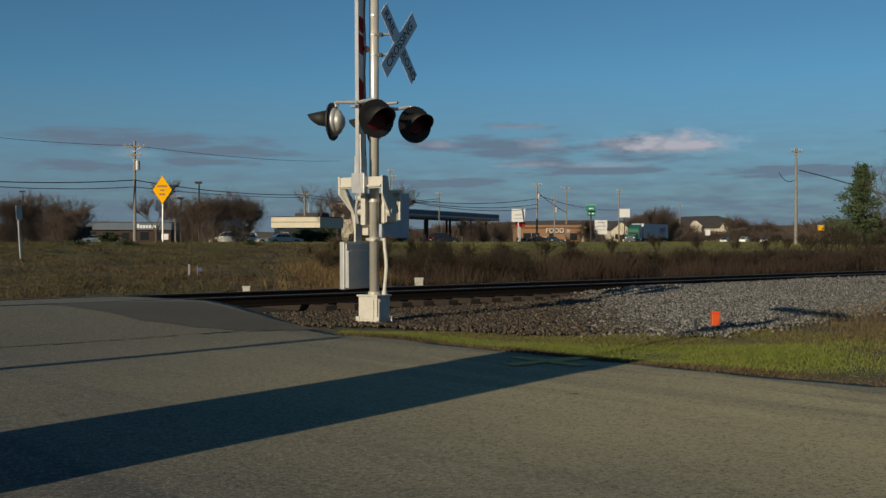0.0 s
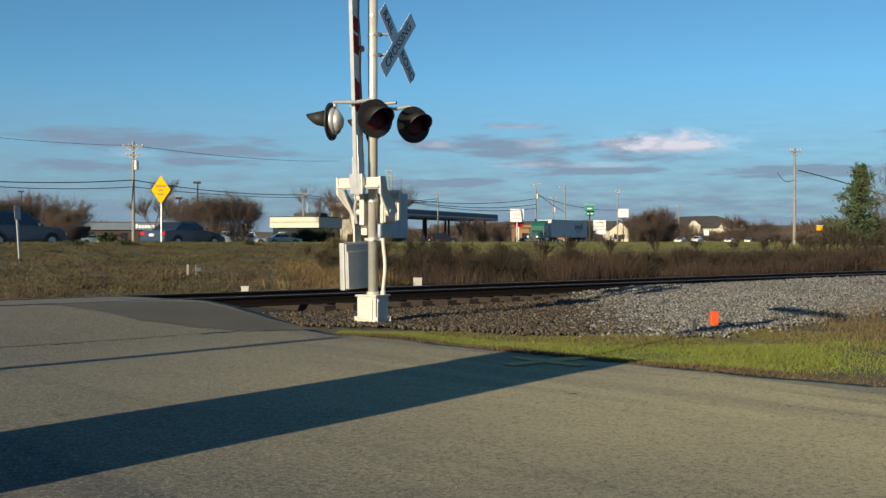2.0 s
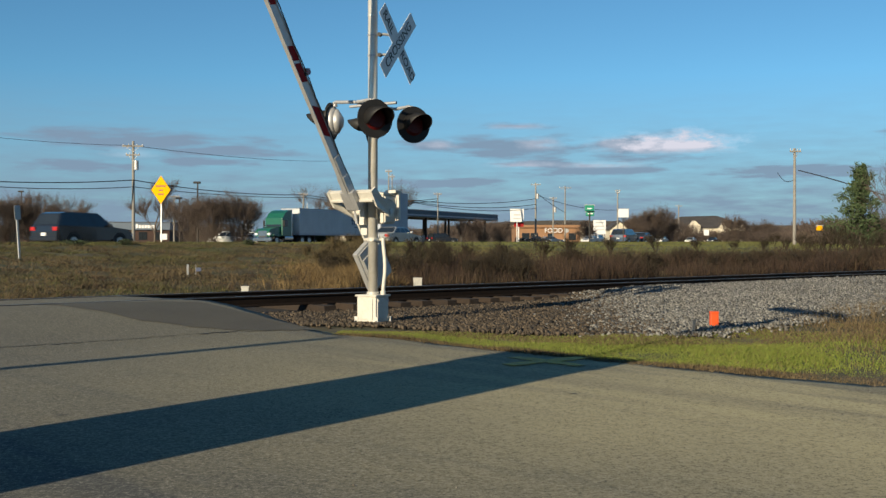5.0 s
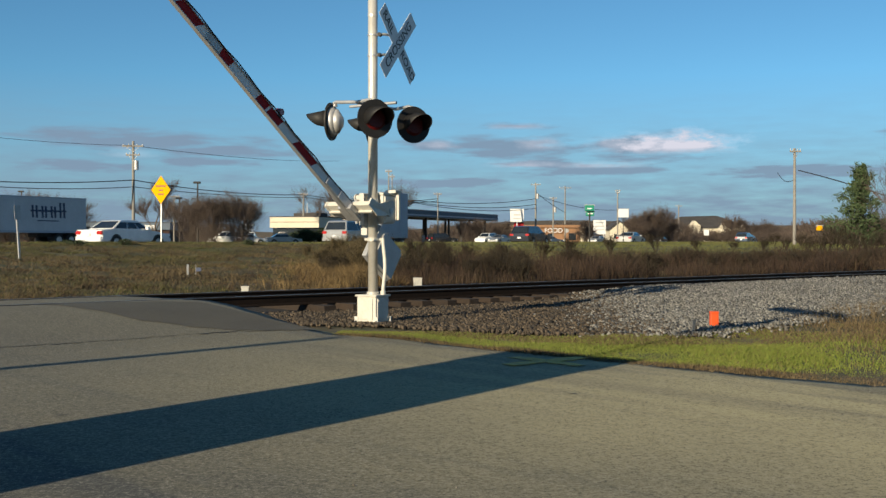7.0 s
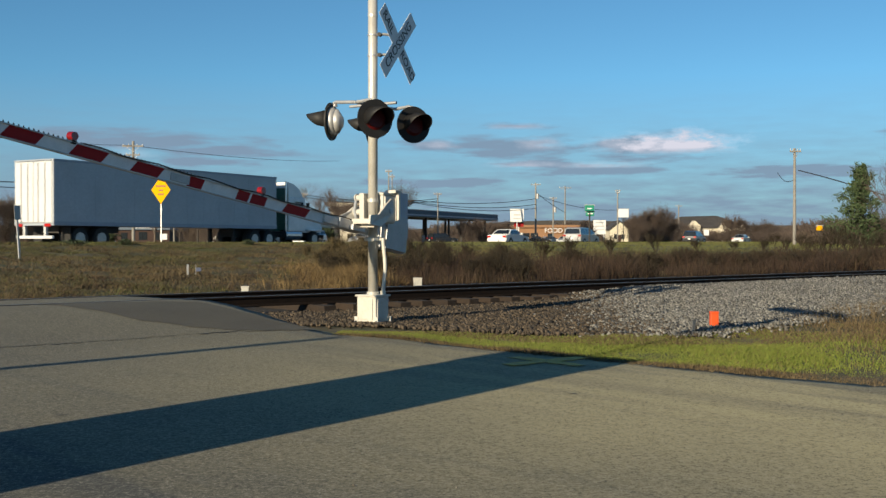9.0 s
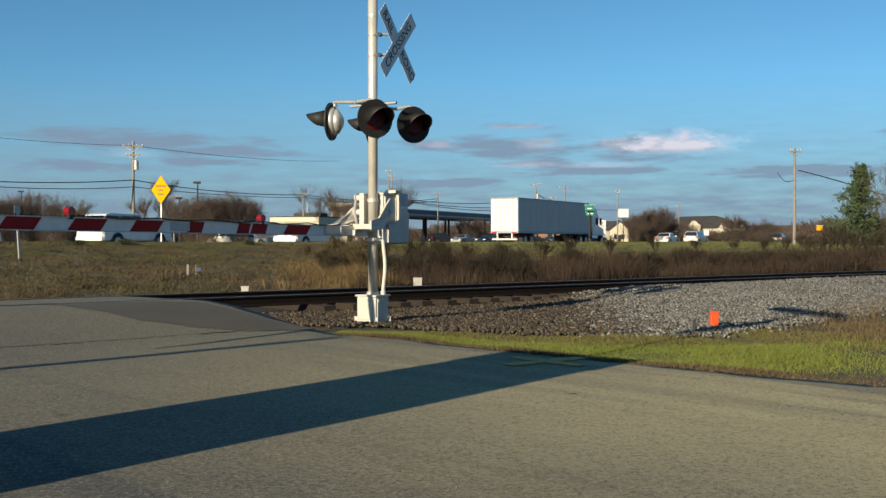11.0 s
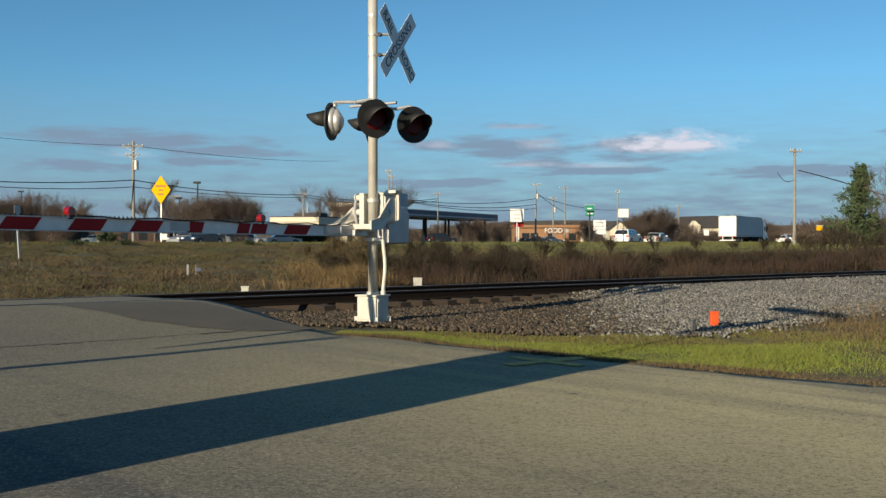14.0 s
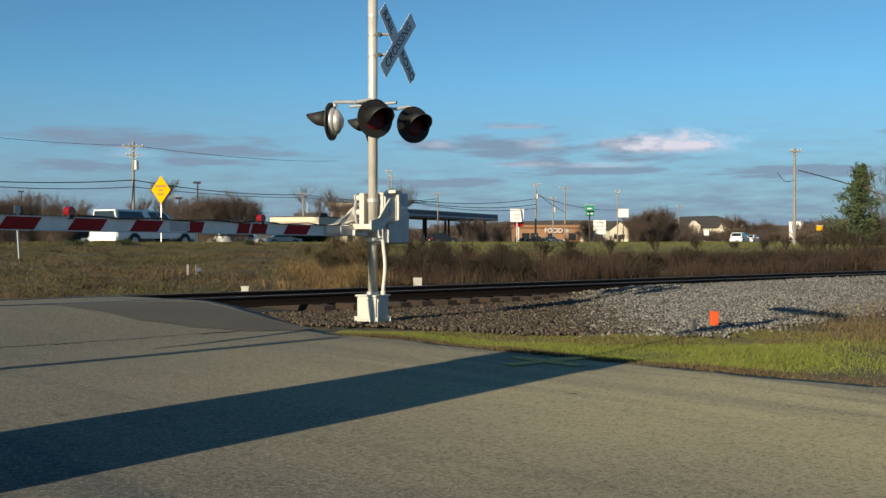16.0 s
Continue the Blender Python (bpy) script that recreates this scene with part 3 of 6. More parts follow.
# the highway behind the crest: two carriageways


def strip(name, q0, q1, z, material, label, s0=-160, s1=900):
    s = np.linspace(s0, s1, 60)
    q = np.linspace(q0, q1, 3)
    X = ROAD_C[0] + ROAD_T[0] * s[:, None] + ROAD_N[0] * q[None]
    Y = ROAD_C[1] + ROAD_T[1] * s[:, None] + ROAD_N[1] * q[None]
    return tagged(sheet(name, X, Y, np.full(X.shape, z), material), label, "road", kind="structure")


strip("road", -2.4, 9.5, ROAD_Z, M["highway"], "grey asphalt highway carriageway behind the grassy crest")
strip("road", 29.5, 41.0, ROAD_Z, M["highway"], "grey asphalt carriageway beyond the median")

# ---- the railway ----
HEAD = math.degrees(math.atan2(TRACK_T[1], TRACK_T[0]))
track = thing("railway_track", "rusty steel rails on dark wooden ties in ballast", "railway track", pose(TRACK_C[0], TRACK_C[1], 0, 0, 0, HEAD))
RAIL = [(-0.07, 0), (0.07, 0), (0.07, 0.012), (0.012, 0.035), (0.012, 0.125), (0.036, 0.138), (0.036, 0.158), (-0.036, 0.158), (-0.036, 0.138), (-0.012, 0.125), (-0.012, 0.035), (-0.07, 0.012)]
for y in (-0.7525, 0.7525):
    bm = plate(B(), RAIL, 0, -60, 240, Matrix.Translation((0, y, 0.11)))
    r = part("rail", bm, M["rail"], track, "rusty rail with a worn head")
    part("railhead", bx(B(), -60, 240, y - 0.03, y + 0.03, 0.269, 0.28), M["railhead"], r, "polished running surface")
bm = bx(B(), -0.115, 0.115, -1.3, 1.3, -0.07, 0.11, bev=0.012)
tie = part("tie", bm, M["tie"], track, m=pose(-1.6, 0, 0))
pl = part("tie_plate", bx(B(), -0.09, 0.09, -0.17, 0.17, 0.0, 0.014, bev=0.003), M["rail"], track, m=pose(-1.6, -0.7525, 0.108))
for i in range(1, 150):
    x = -1.6 + 0.515 * i + rng.normal(0, 0.012)
    twin(tie, pose(x, rng.normal(0, 0.03), rng.normal(0, 0.006), 0, 0, rng.normal(0, 0.7)), track)
    if i < 60:
        twin(pl, pose(x, -0.7525, 0.108), track)

# ballast bed and stones


def ballast_edge(s):
    """how far the stones reach to the near side, along the track"""
    return np.interp(s, [-4.2, -2.95, -2.5, -1.9, -0.6, 1.6, 6.5, 15, 30, 80], [-2.2, -4.0, -5.6, -6.8, -7.7, -7.4, -6.5, -5.5, -5.0, -5.0])


def track_xy(s, p):
    return TRACK_C[0] + TRACK_T[0] * s + TRACK_N[0] * p, TRACK_C[1] + TRACK_T[1] * s + TRACK_N[1] * p


s = graded(-4.2, 240, -4.2, 26, 0.25)
v = np.linspace(0, 1, 26)
S = np.repeat(s[:, None], len(v), 1)
Pn = ballast_edge(S) * (1 - v) + 2.5 * v
X, Y = track_xy(S, Pn)
Z = land(X, Y) + 0.02
Z[:, 0] -= 0.05
Z[:, -1] -= 0.05
for nm, side in (("bed_dark", False), ("bed_light", True)):
    i = np.arange(X.size).reshape(X.shape)
    f = np.stack((i[:-1, :-1], i[:-1, 1:], i[1:, 1:], i[1:, :-1]), -1)
    f = f[(X - 2.5 - 0.07 * (Y - 14) > 0)[:-1, :-1] == side]
    tagged(cloudmesh("ballast_bed", np.stack((X, Y, Z), -1).reshape(-1, 3), f, M[nm]), "clean grey ballast bed, darkened for the shade between its stones" if side else "oily brown ballast under the near rails", "ballast", kind="stuff")
n = 72000
s = np.concatenate((rng.uniform(-4.1, 12, n), rng.uniform(12, 26, n // 3)))
v = rng.random(len(s))
p = ballast_edge(s) * v + -0.85 * (1 - v) + rng.normal(0, 0.02, len(s)) - np.abs(rng.normal(0, 0.3, len(s))) * (v > 0.94)
x, y = track_xy(s, p)
right = smooth(3.0, 7.0, s)
tie_gap = (p > -1.32) & (right < 0.9)
keep = ~(tie_gap & (rng.random(len(s)) < 0.72)) & (x < 0.44 * y + 0.4)
keep &= (x > np.interp(y, [12.5, 14.9, 16.3, 18], [-0.9, -2.3, -3.5, -5.4]) + 0.05)
s, p, x, y = s[keep], p[keep], x[keep], y[keep]
size = rng.uniform(0.022, 0.056, len(s)) * np.where(s > 12, 1.5, 1)
z = land(x, y) + 0.028 + 0.2 * size * rng.random(len(s))
z = z + np.where((p > -1.5) & (s > 4), 0.02, 0)
lightness = smooth(-0.9, 0.9, x - 2.4 - 0.07 * (y - 14) + rng.normal(0, 0.35, len(s)))
pick = rng.random(len(s)) < lightness
allp = np.stack((x, y, z), -1)
stones("ballast_stones", allp[~pick], size[~pick], M["stone_dark"], "dark oily crushed ballast stones", "ballast stones")
stones("ballast_stones", allp[pick], size[pick], M["stone_light"], "pale grey crushed ballast stones", "ballast stones")

# ---- grass, weeds and brush ----


def blades(name, x, y, z, h, w, lean, material, label, category):
    """thin tapering leaves, each one triangle pair"""
    n = len(x)
    a = rng.uniform(0, 2 * np.pi, n)
    dx, dy = np.cos(a), np.sin(a)
    lx, ly = rng.normal(0, 1, (2, n)) * lean * h
    base = np.stack((x, y, z - 0.01), -1)
    side = np.stack((dx, dy, 0 * dx), -1) * (w / 2)[:, None]
    mid = base + np.stack((lx * 0.35, ly * 0.35, h * 0.6), -1)
    tip = base + np.stack((lx, ly, h), -1)
    v = np.stack((base - side, base + side, mid + side * 0.7, tip, mid - side * 0.7), 1)
    i = 5 * np.arange(n)[:, None]
    f = np.concatenate((i + np.array((0, 1, 2, 4)), i + np.array((4, 2, 3, 3))), 0)
    quads = (i + np.array((0, 1, 2, 4)))
    tris = (i + np.array((4, 2, 3)))
    me = bpy.data.meshes.new(name)
    me.vertices.add(5 * n)
    me.vertices.foreach_set("co", v.astype(np.float32).ravel())
    idx = np.concatenate((quads.ravel(), tris.ravel())).astype(np.int32)
    me.loops.add(len(idx))
    me.loops.foreach_set("vertex_index", idx)
    me.polygons.add(2 * n)
    me.polygons.foreach_set("loop_start", np.concatenate((np.arange(n) * 4, 4 * n + np.arange(n) * 3)).astype(np.int32))
    me.update(calc_edges=True)
    me.materials.append(material)
    return tagged(new(name, me), label, category, kind="stuff")


# green verge between asphalt and ballast
n = 210000
t = rng.uniform(0, 1, n)
bxs = np.interp(t, np.linspace(0, 1, 8), [-1.3, -0.56, 0.3, 1.5, 2.5, 3.5, 6, 9])
bys = np.interp(t, np.linspace(0, 1, 8), [13.2, 12.66, 11.6, 10.25, 9.3, 8.45, 6.9, 5.6])
depth = np.interp(t, np.linspace(0, 1, 8), [0.5, 1.0, 1.7, 2.5, 4.0, 6.0, 9, 11])
k = np.abs(rng.random(n)) ** 0.9
x, y = bxs + 0.12 * k * depth + rng.normal(0, 0.03, n), bys - 0.1 + k * depth + rng.normal(0, 0.05, n)
outside = off_track(x, y) < ballast_edge(along_track(x, y)) + rng.normal(0.1, 0.15, n)
x, y, k = x[outside], y[outside], k[outside]
gr = (k > 0.12) & (rng.random(len(x)) < np.where(k < 0.62, 0.92, 0.35) * (1 - 0.75 * smooth(4.6, 6.2, x + 0.25 * (y - 11))))
hh = rng.uniform(0.015, 0.045, len(x)) * (1 + 0.6 * np.sin(x * 2.3) * np.sin(y * 1.9))
blades("verge_grass", x[gr], y[gr], land(x, y)[gr], hh[gr] * 1.15, rng.uniform(0.004, 0.011, gr.sum()), 0.6, M["lawn"], "short green grass verge along the asphalt", "grass")
blades("dead_grass", x[~gr], y[~gr], land(x, y)[~gr], hh[~gr] * 1.1, rng.uniform(0.006, 0.014, (~gr).sum()), 0.7, M["straw"], "straw-coloured dead grass on the verge edge", "dry grass")
# brown weeds at the verge's far side
n = 16000
x, y = rng.uniform(3.2, 9.5, n), rng.uniform(10.5, 20, n)
e = off_track(x, y) - ballast_edge(along_track(x, y))
ok = (e < 0.25) & (e > -3.2) & (x > 0.3 * y)
x, y = x[ok], y[ok]
blades("roadside_weeds", x, y, land(x, y), rng.uniform(0.04, 0.27, len(x)) * smooth(3.0, 6.0, x) * rng.random(len(x)) + 0.02, rng.uniform(0.004, 0.01, len(x)), 0.6, M["straw"], "dry brown weeds beside the ballast", "weeds")
# field beyond the track
n = 300000
d = rng.uniform(17.5, 60, n)
x = rng.uniform(-0.45, 0.45, n) * d
p, q = off_track(x, d), off_road(x, d)
ok = (p > 2.5) & (q < -3.2)
x, d, p, q = x[ok], d[ok], p[ok], q[ok]
f = (p - 2.5) / (p - 2.5 - q)
kind = rng.random(len(x)) < np.clip(1.05 - 2.2 * f + 0.55 * np.sin(x * 0.6 + np.sin(d * 0.8)) * np.sin(d * 0.55), 0.04, 0.97)
h = rng.uniform(0.02, 0.06, len(x)) * np.where(kind, 1.2, 0.8) * (1 + 0.5 * np.sin(x * 1.1 + d) * np.sin(d * 0.9))
blades("field_grass", x[~kind], d[~kind], land(x, d)[~kind], h[~kind], rng.uniform(0.008, 0.02, (~kind).sum()), 1.0, M["fieldgrass"], "rough mixed grass on the highway bank", "grass")
blades("dead_grass", x[kind], d[kind], land(x, d)[kind], h[kind], rng.uniform(0.007, 0.018, kind.sum()), 1.0, M["straw"], "straw-coloured dead grass behind the track", "dry grass")
# grass along the crest by the highway
n = 260000
s = rng.uniform(-25, 190, n)
q = -2.7 - 26 * rng.random(n) ** 1.8
x, y = ROAD_C[0] + ROAD_T[0] * s + ROAD_N[0] * q, ROAD_C[1] + ROAD_T[1] * s + ROAD_N[1] * q
ok = (off_track(x, y) > 3.5) & (np.abs(x) < 0.46 * y) & ((q > -7) | (x > -3))
x, y = x[ok], y[ok]
blades("crest_grass", x, y, land(x, y), rng.uniform(0.03, 0.1, len(x)), rng.uniform(0.012, 0.03, len(x)) * np.maximum(y / 35, 1), 1.0, M["crest"], "greener grass along the crest by the highway", "grass")
# tussocks, dark, tan and green, all over the bank
n = 5200
d = rng.uniform(18, 52, n)
x = rng.uniform(-0.45, 0.45, n) * d
p, q = off_track(x, d), off_road(x, d)
ok = (p > 2.9) & (q < -3.6)
x, d, f = x[ok], d[ok], ((p - 2.5) / (p - 2.5 - q))[ok]
tone = rng.random(len(x)) + 0.5 * (f - 0.5) + 0.25 * np.sin(x * 0.5 + d * 0.8)
for k, (lo, hi, m_, lab) in enumerate(((-9, 0.42, "straw", "straw-coloured tussocks on the bank"), (0.42, 0.62, "weed", "dark brown dead tussocks on the bank"), (0.62, 9, "fieldgrass", "green tussocks on the bank"))):
    c = (tone >= lo) & (tone < hi)
    many = 46
    r = np.repeat(rng.uniform(0.1, 0.4, c.sum()), many)
    a = rng.uniform(0, 2 * np.pi, len(r))
    r2 = r * np.sqrt(rng.random(len(r)))
    xx, yy = np.repeat(x[c], many) + r2 * np.cos(a) * 1.5, np.repeat(d[c], many) + r2 * np.sin(a)
    hh = np.repeat(rng.uniform(0.04, 0.15, c.sum()), many) * rng.uniform(0.4, 1.1, len(r))
    blades("tussock_grass", xx, yy, land(xx, yy), hh, rng.uniform(0.006, 0.016, len(r)), 0.9, M[m_], lab, "grass")
# golden grass round the foot of the bank behind the mast
n = 17000
px_, d = rng.normal(-0.088, 0.03, n), rng.uniform(21.5, 29, n)
x = px_ * d
p = off_track(x, d)
ok = (p > 2.7) & (rng.random(n) < 0.35 + 0.65 * np.sin(x * 2.4 + np.sin(d * 1.7)) ** 2)
x, d, p = x[ok], d[ok], p[ok]
hh = rng.uniform(0.12, 0.62, len(x)) * (0.55 + 0.45 * np.sin(x * 1.9 + d)) * (1 - 0.5 * smooth(3.5, 6.5, p))
blades("golden_grass", x, d, land(x, d), hh + 0.05, rng.uniform(0.006, 0.014, len(x)), 0.55, M["gold"], "golden dead grass standing behind the rails", "dry grass")
# tall brown brush
n = 190000
s = rng.uniform(-6, 75, n)
p = 2.6 + 7.0 * rng.random(n) ** 1.4 * (0.35 + 0.65 * smooth(0, 8, s))
x, y = track_xy(s, p)
clump = 0.5 + 0.5 * np.sin(s * 1.7 + np.sin(p * 2.1)) * np.sin(s * 0.63 + 1.1 + p)
den = (0.06 + 0.94 * smooth(0.5, 5, s)) * (0.25 + 0.75 * clump)
ok = (rng.random(n) < den) & (np.abs(x) < 0.46 * y) & (off_road(x, y) < -4)
x, y, s, p, clump = x[ok], y[ok], s[ok], p[ok], clump[ok]
h = (0.15 + 0.85 * rng.random(len(x)) ** 1.5) * (0.3 + 0.7 * smooth(0, 6, s)) * (0.4 + 0.8 * clump) * (0.75 + 0.3 * np.sin(s * 0.41 + 0.7) * np.sin(s * 1.13)) * np.where(s > 25, 1.15, 1)
top = 0.82 + 0.28 * clump + 0.55 * smooth(18, 45, s) - land(x, y)
h = np.minimum(h, np.maximum(top, 0.15) * rng.uniform(0.6, 1.05, len(x)))
g = rng.random(len(x)) < 0.86 - 0.35 * np.sin(s * 0.9) * np.sin(p * 1.3 + s * 0.21)
blades("brush", x[g], y[g], land(x, y)[g], h[g], rng.uniform(0.006, 0.018, g.sum()) * np.where(s[g] > 20, 1.9, 1), 0.4, M["weed"], "tall brown winter brush beyond the track", "brush")
blades("brush", x[~g], y[~g], land(x, y)[~g], h[~g] * 0.85, rng.uniform(0.006, 0.016, (~g).sum()) * np.where(s[~g] > 20, 1.9, 1), 0.4, M["stalk"], "tall straw-coloured grass among the brush", "brush")


def woody(seed, height, spread, levels=5, kids=3, first=0.3, stems=1, r0=0.02, up=0.3, width=1.0):
    """limbs of a bare tree or bush: two lists of tapered bars, thick and thin"""
    g = random.Random(seed)
    thick, thin = [], []

    def grow(p, d, l, r, lev):
        q = p + d * l
        (thick if lev < 2 else thin).append((p, q, r, r * 0.68))
        if lev >= levels:
            return
        for k in range(kids + (1 if lev > 1 and g.random() < 0.5 else 0)):
            a = g.uniform(0, 2 * math.pi)
            side = Vector((math.cos(a), math.sin(a), g.uniform(-0.15, 0.5)))
            nd = (d * g.uniform(0.6, 1.0) + side * spread * g.uniform(0.5, 1.1) + Vector((0, 0, up * 0.4))).normalized()
            t = 1.0 if k == 0 else g.uniform(0.45, 1.0)
            grow(p + d * l * t, nd, l * g.uniform(0.58, 0.86), r * 0.6, lev + 1)

    for k in range(stems):
        a = g.uniform(0, 2 * math.pi)
        lean = 0.06 if stems == 1 else g.uniform(0.15, 0.75)
        grow(Vector((math.cos(a), math.sin(a), 0)) * (0 if stems == 1 else g.uniform(0, 0.08) * height), Vector((math.cos(a) * lean, math.sin(a) * lean, 1)).normalized(), height * first * g.uniform(0.8, 1.1), height * r0 * width, 0)
    return thick, thin


def bars(name, segs, material, parent, least=0.0):
    """three-sided tapered bars joined in one mesh"""
    n = len(segs)
    P, Q = np.array([s[0] for s in segs]), np.array([s[1] for s in segs])
    r0, r1 = np.maximum([s[2] for s in segs], least), np.maximum([s[3] for s in segs], least * 0.8)
    d = Q - P
    d /= np.linalg.norm(d, axis=1)[:, None] + 1e-9
    ref = np.where(np.abs(d[:, 2:3]) > 0.9, np.array((1.0, 0, 0)), np.array((0, 0, 1.0)))
    e1 = np.cross(d, ref)
    e1 /= np.linalg.norm(e1, axis=1)[:, None] + 1e-9
    e2 = np.cross(d, e1)
    ring = [math.cos(a) * e1 + math.sin(a) * e2 for a in (0, 2.094, 4.189)]
    v = np.stack([P + k * r0[:, None] for k in ring] + [Q + k * r1[:, None] for k in ring], 1)
    i = 6 * np.arange(n)[:, None, None]
    f = (i + np.array([(0, 1, 4, 3), (1, 2, 5, 4), (2, 0, 3, 5)])[None]).reshape(-1, 4)
    return cloudmesh(name, v.reshape(-1, 3), f, material, parent)


def bare_tree(name, label, category, seed, x, y, height, spread=0.6, stems=1, levels=5, kids=3, first=0.3, least=0.012, group="", z=None, r0=0.02, twig="twig", fuzz=4000):
    t = thing(name, label, category, pose(x, y, float(land(x, y)) if z is None else z), group)
    thick, thin = woody(seed, height, spread, levels, kids, first, stems, r0)
    top = max(s[1].z for s in thick + thin)
    k = height / top
    sc = [[(p * k, q * k, r, w) for p, q, r, w in part_] for part_ in (thick, thin)]
    bars("trunk", sc[0], M["bark" if twig == "twig" else twig], t, least * 1.5)
    # the finest twigs, grown off the thin limbs
    g = np.random.default_rng(seed)
    P, Q = np.array([a[0] for a in sc[1]]), np.array([a[1] for a in sc[1]])
    i = g.integers(0, len(P), fuzz)
    A = P[i] + (Q[i] - P[i]) * g.uniform(0.3, 1.0, (fuzz, 1))
    D = (Q[i] - P[i]) / (np.linalg.norm(Q[i] - P[i], axis=1)[:, None] + 1e-6) + g.normal(0, 0.55, (fuzz, 3)) + np.array((0, 0, 0.25))
    E = A + D * g.uniform(0.03, 0.1, (fuzz, 1)) * height
    w = least * 0.36
    rays = 650 if height > 3 and stems > 2 else 0
    if rays:
        a, r = g.uniform(0, 2 * np.pi, rays), g.random(rays) ** 0.7
        A2 = np.stack((0.14 * height * r * np.cos(a), 0.14 * height * r * np.sin(a), 0.35 * height * g.random(rays) ** 2), -1)
        D2 = np.stack((0.75 * r * np.cos(a), 0.75 * r * np.sin(a), np.full(rays, 0.85)), -1) + g.normal(0, 0.12, (rays, 3))
        E2 = A2 + D2 * (g.uniform(0.35, 0.8, (rays, 1)) * height)
        E2[:, 2] = np.minimum(E2[:, 2], height * (1.02 - 0.5 * r ** 3))
        A, E, fuzz = np.concatenate((A, A2)), np.concatenate((E, E2)), fuzz + rays
    limbs = [(p, q, max(min(r, least * 1.6), least * 0.7), max(min(r1, least), least * 0.5)) for p, q, r, r1 in sc[1]]
    bars("crown", limbs + list(zip(A, E, np.full(fuzz, w), np.full(fuzz, w * 0.5))), M[twig], t)
    return t

# ---- the crossing signal; its space: x along the lowered arm, y towards the traffic, z up ----
SIGNAL = pose(-0.97, 14.8, 0, 0, 0, -123.04)
sig = thing("crossing_signal", "white railway crossing mast with four black hooded lamps and crossbuck", "crossing signal", SIGNAL)
base = part("base", bx(B(), -0.15, 0.15, -0.16, 0.16, 0.03, 0.40, bev=0.012), M["white"], sig, "white cast junction box")
part("base_flange", bx(B(), -0.19, 0.19, -0.2, 0.2, -0.02, 0.035, bev=0.008), M["white"], base)
part("box_lid", bx(B(), -0.17, 0.17, -0.18, 0.18, 0.395, 0.42, bev=0.006), M["white"], base)
part("access_door", bx(B(), -0.12, 0.12, 0.158, 0.172, 0.08, 0.37, bev=0.004), M["white"], base)
part("access_door", bx(B(), 0.148, 0.164, -0.11, 0.11, 0.08, 0.37, bev=0.004), M["white"], base)
bolt = part("bolt", cyl(B(), (0, 0, 0), (0, 0.02, 0), 0.012, seg=6), M["galv"], base, m=pose(-0.105, 0.17, 0.34))
for x, z in ((0.105, 0.34), (-0.105, 0.11), (0.105, 0.11)):
    twin(bolt, pose(x, 0.17, z), base)
for sx in (-1, 1):
    for sy in (-1, 1):
        b = B()
        bx(b, -0.012, 0.012, -0.03, 0.03, 0, 0.1, bev=0.003)
        part("foot_rib", b, M["white"], base, m=pose(sx * 0.15, sy * 0.17, 0.02))
        part("anchor_bolt", cyl(B(), (sx * 0.17, sy * 0.18, 0.02), (sx * 0.17, sy * 0.18, 0.075), 0.013, seg=6), M["galv"], base)
mast = part("mast", cyl(B(), (0, 0, 0.41), (0, 0, 5.9), 0.066, seg=28), M["alum"], sig, "silver-painted steel pipe mast", smooth=False)
for p in mast.data.polygons:
    p.use_smooth = abs(p.normal.z) < 0.5
for z, h, r in ((0.43, 0.06, 0.085), (1.18, 0.05, 0.08), (1.72, 0.05, 0.076), (3.0, 0.09, 0.082), (4.27, 0.03, 0.07)):
    part("collar", cyl(B(), (0, 0, z - h / 2), (0, 0, z + h / 2), r, seg=24), M["alum"], mast)
for a in (0.6, 2.2, 3.8, 5.3):
    part("clamp_bolt", cyl(B(), (0.07 * math.cos(a), 0.07 * math.sin(a), 1.18), (0.115 * math.cos(a), 0.115 * math.sin(a), 1.18), 0.022, seg=8), M["white"], mast)
pts = [(-0.06, 0.13, 0.42 + 0.78 * k / 10) for k in range(11)]
pts = [(x, y + 0.035 * math.sin(math.pi * k / 10) ** 2, z) for k, (x, y, z) in enumerate(pts)]
part("conduit", rope(B(), pts, 0.027, 10), M["white"], sig, "white flexible cable conduit")
part("conduit_fitting", cyl(B(), pts[0], (pts[0][0], pts[0][1], 0.47), 0.036, seg=10), M["white"], sig)
# gate mechanism on the mast
mech = part("gate_mechanism", bx(B(), -0.36, -0.075, -0.13, 0.12, 1.4, 1.8, bev=0.02), M["white"], sig, "white cast gate motor housing")
part("housing_lid", bx(B(), -0.38, -0.06, -0.14, 0.135, 1.8, 1.83, bev=0.008), M["white"], mech)
part("housing_door", bx(B(), -0.34, -0.1, 0.12, 0.14, 1.42, 1.78, bev=0.006), M["white"], mech)
part("hinge", cyl(B(), (-0.34, 0.145, 1.44), (-0.34, 0.145, 1.76), 0.014, seg=8), M["white"], mech)
part("rain_hood", bx(B(), -0.4, -0.26, 0.02, 0.2, 1.83, 1.87, bev=0.006), M["white"], mech)
part("lid_latch", bx(B(), -0.4, -0.35, 0.14, 0.19, 1.45, 1.84, bev=0.006), M["white"], mech)
part("mounting_plate", bx(B(), -0.08, 0.09, -0.17, -0.09, 1.38, 1.82, bev=0.008), M["white"], mech)
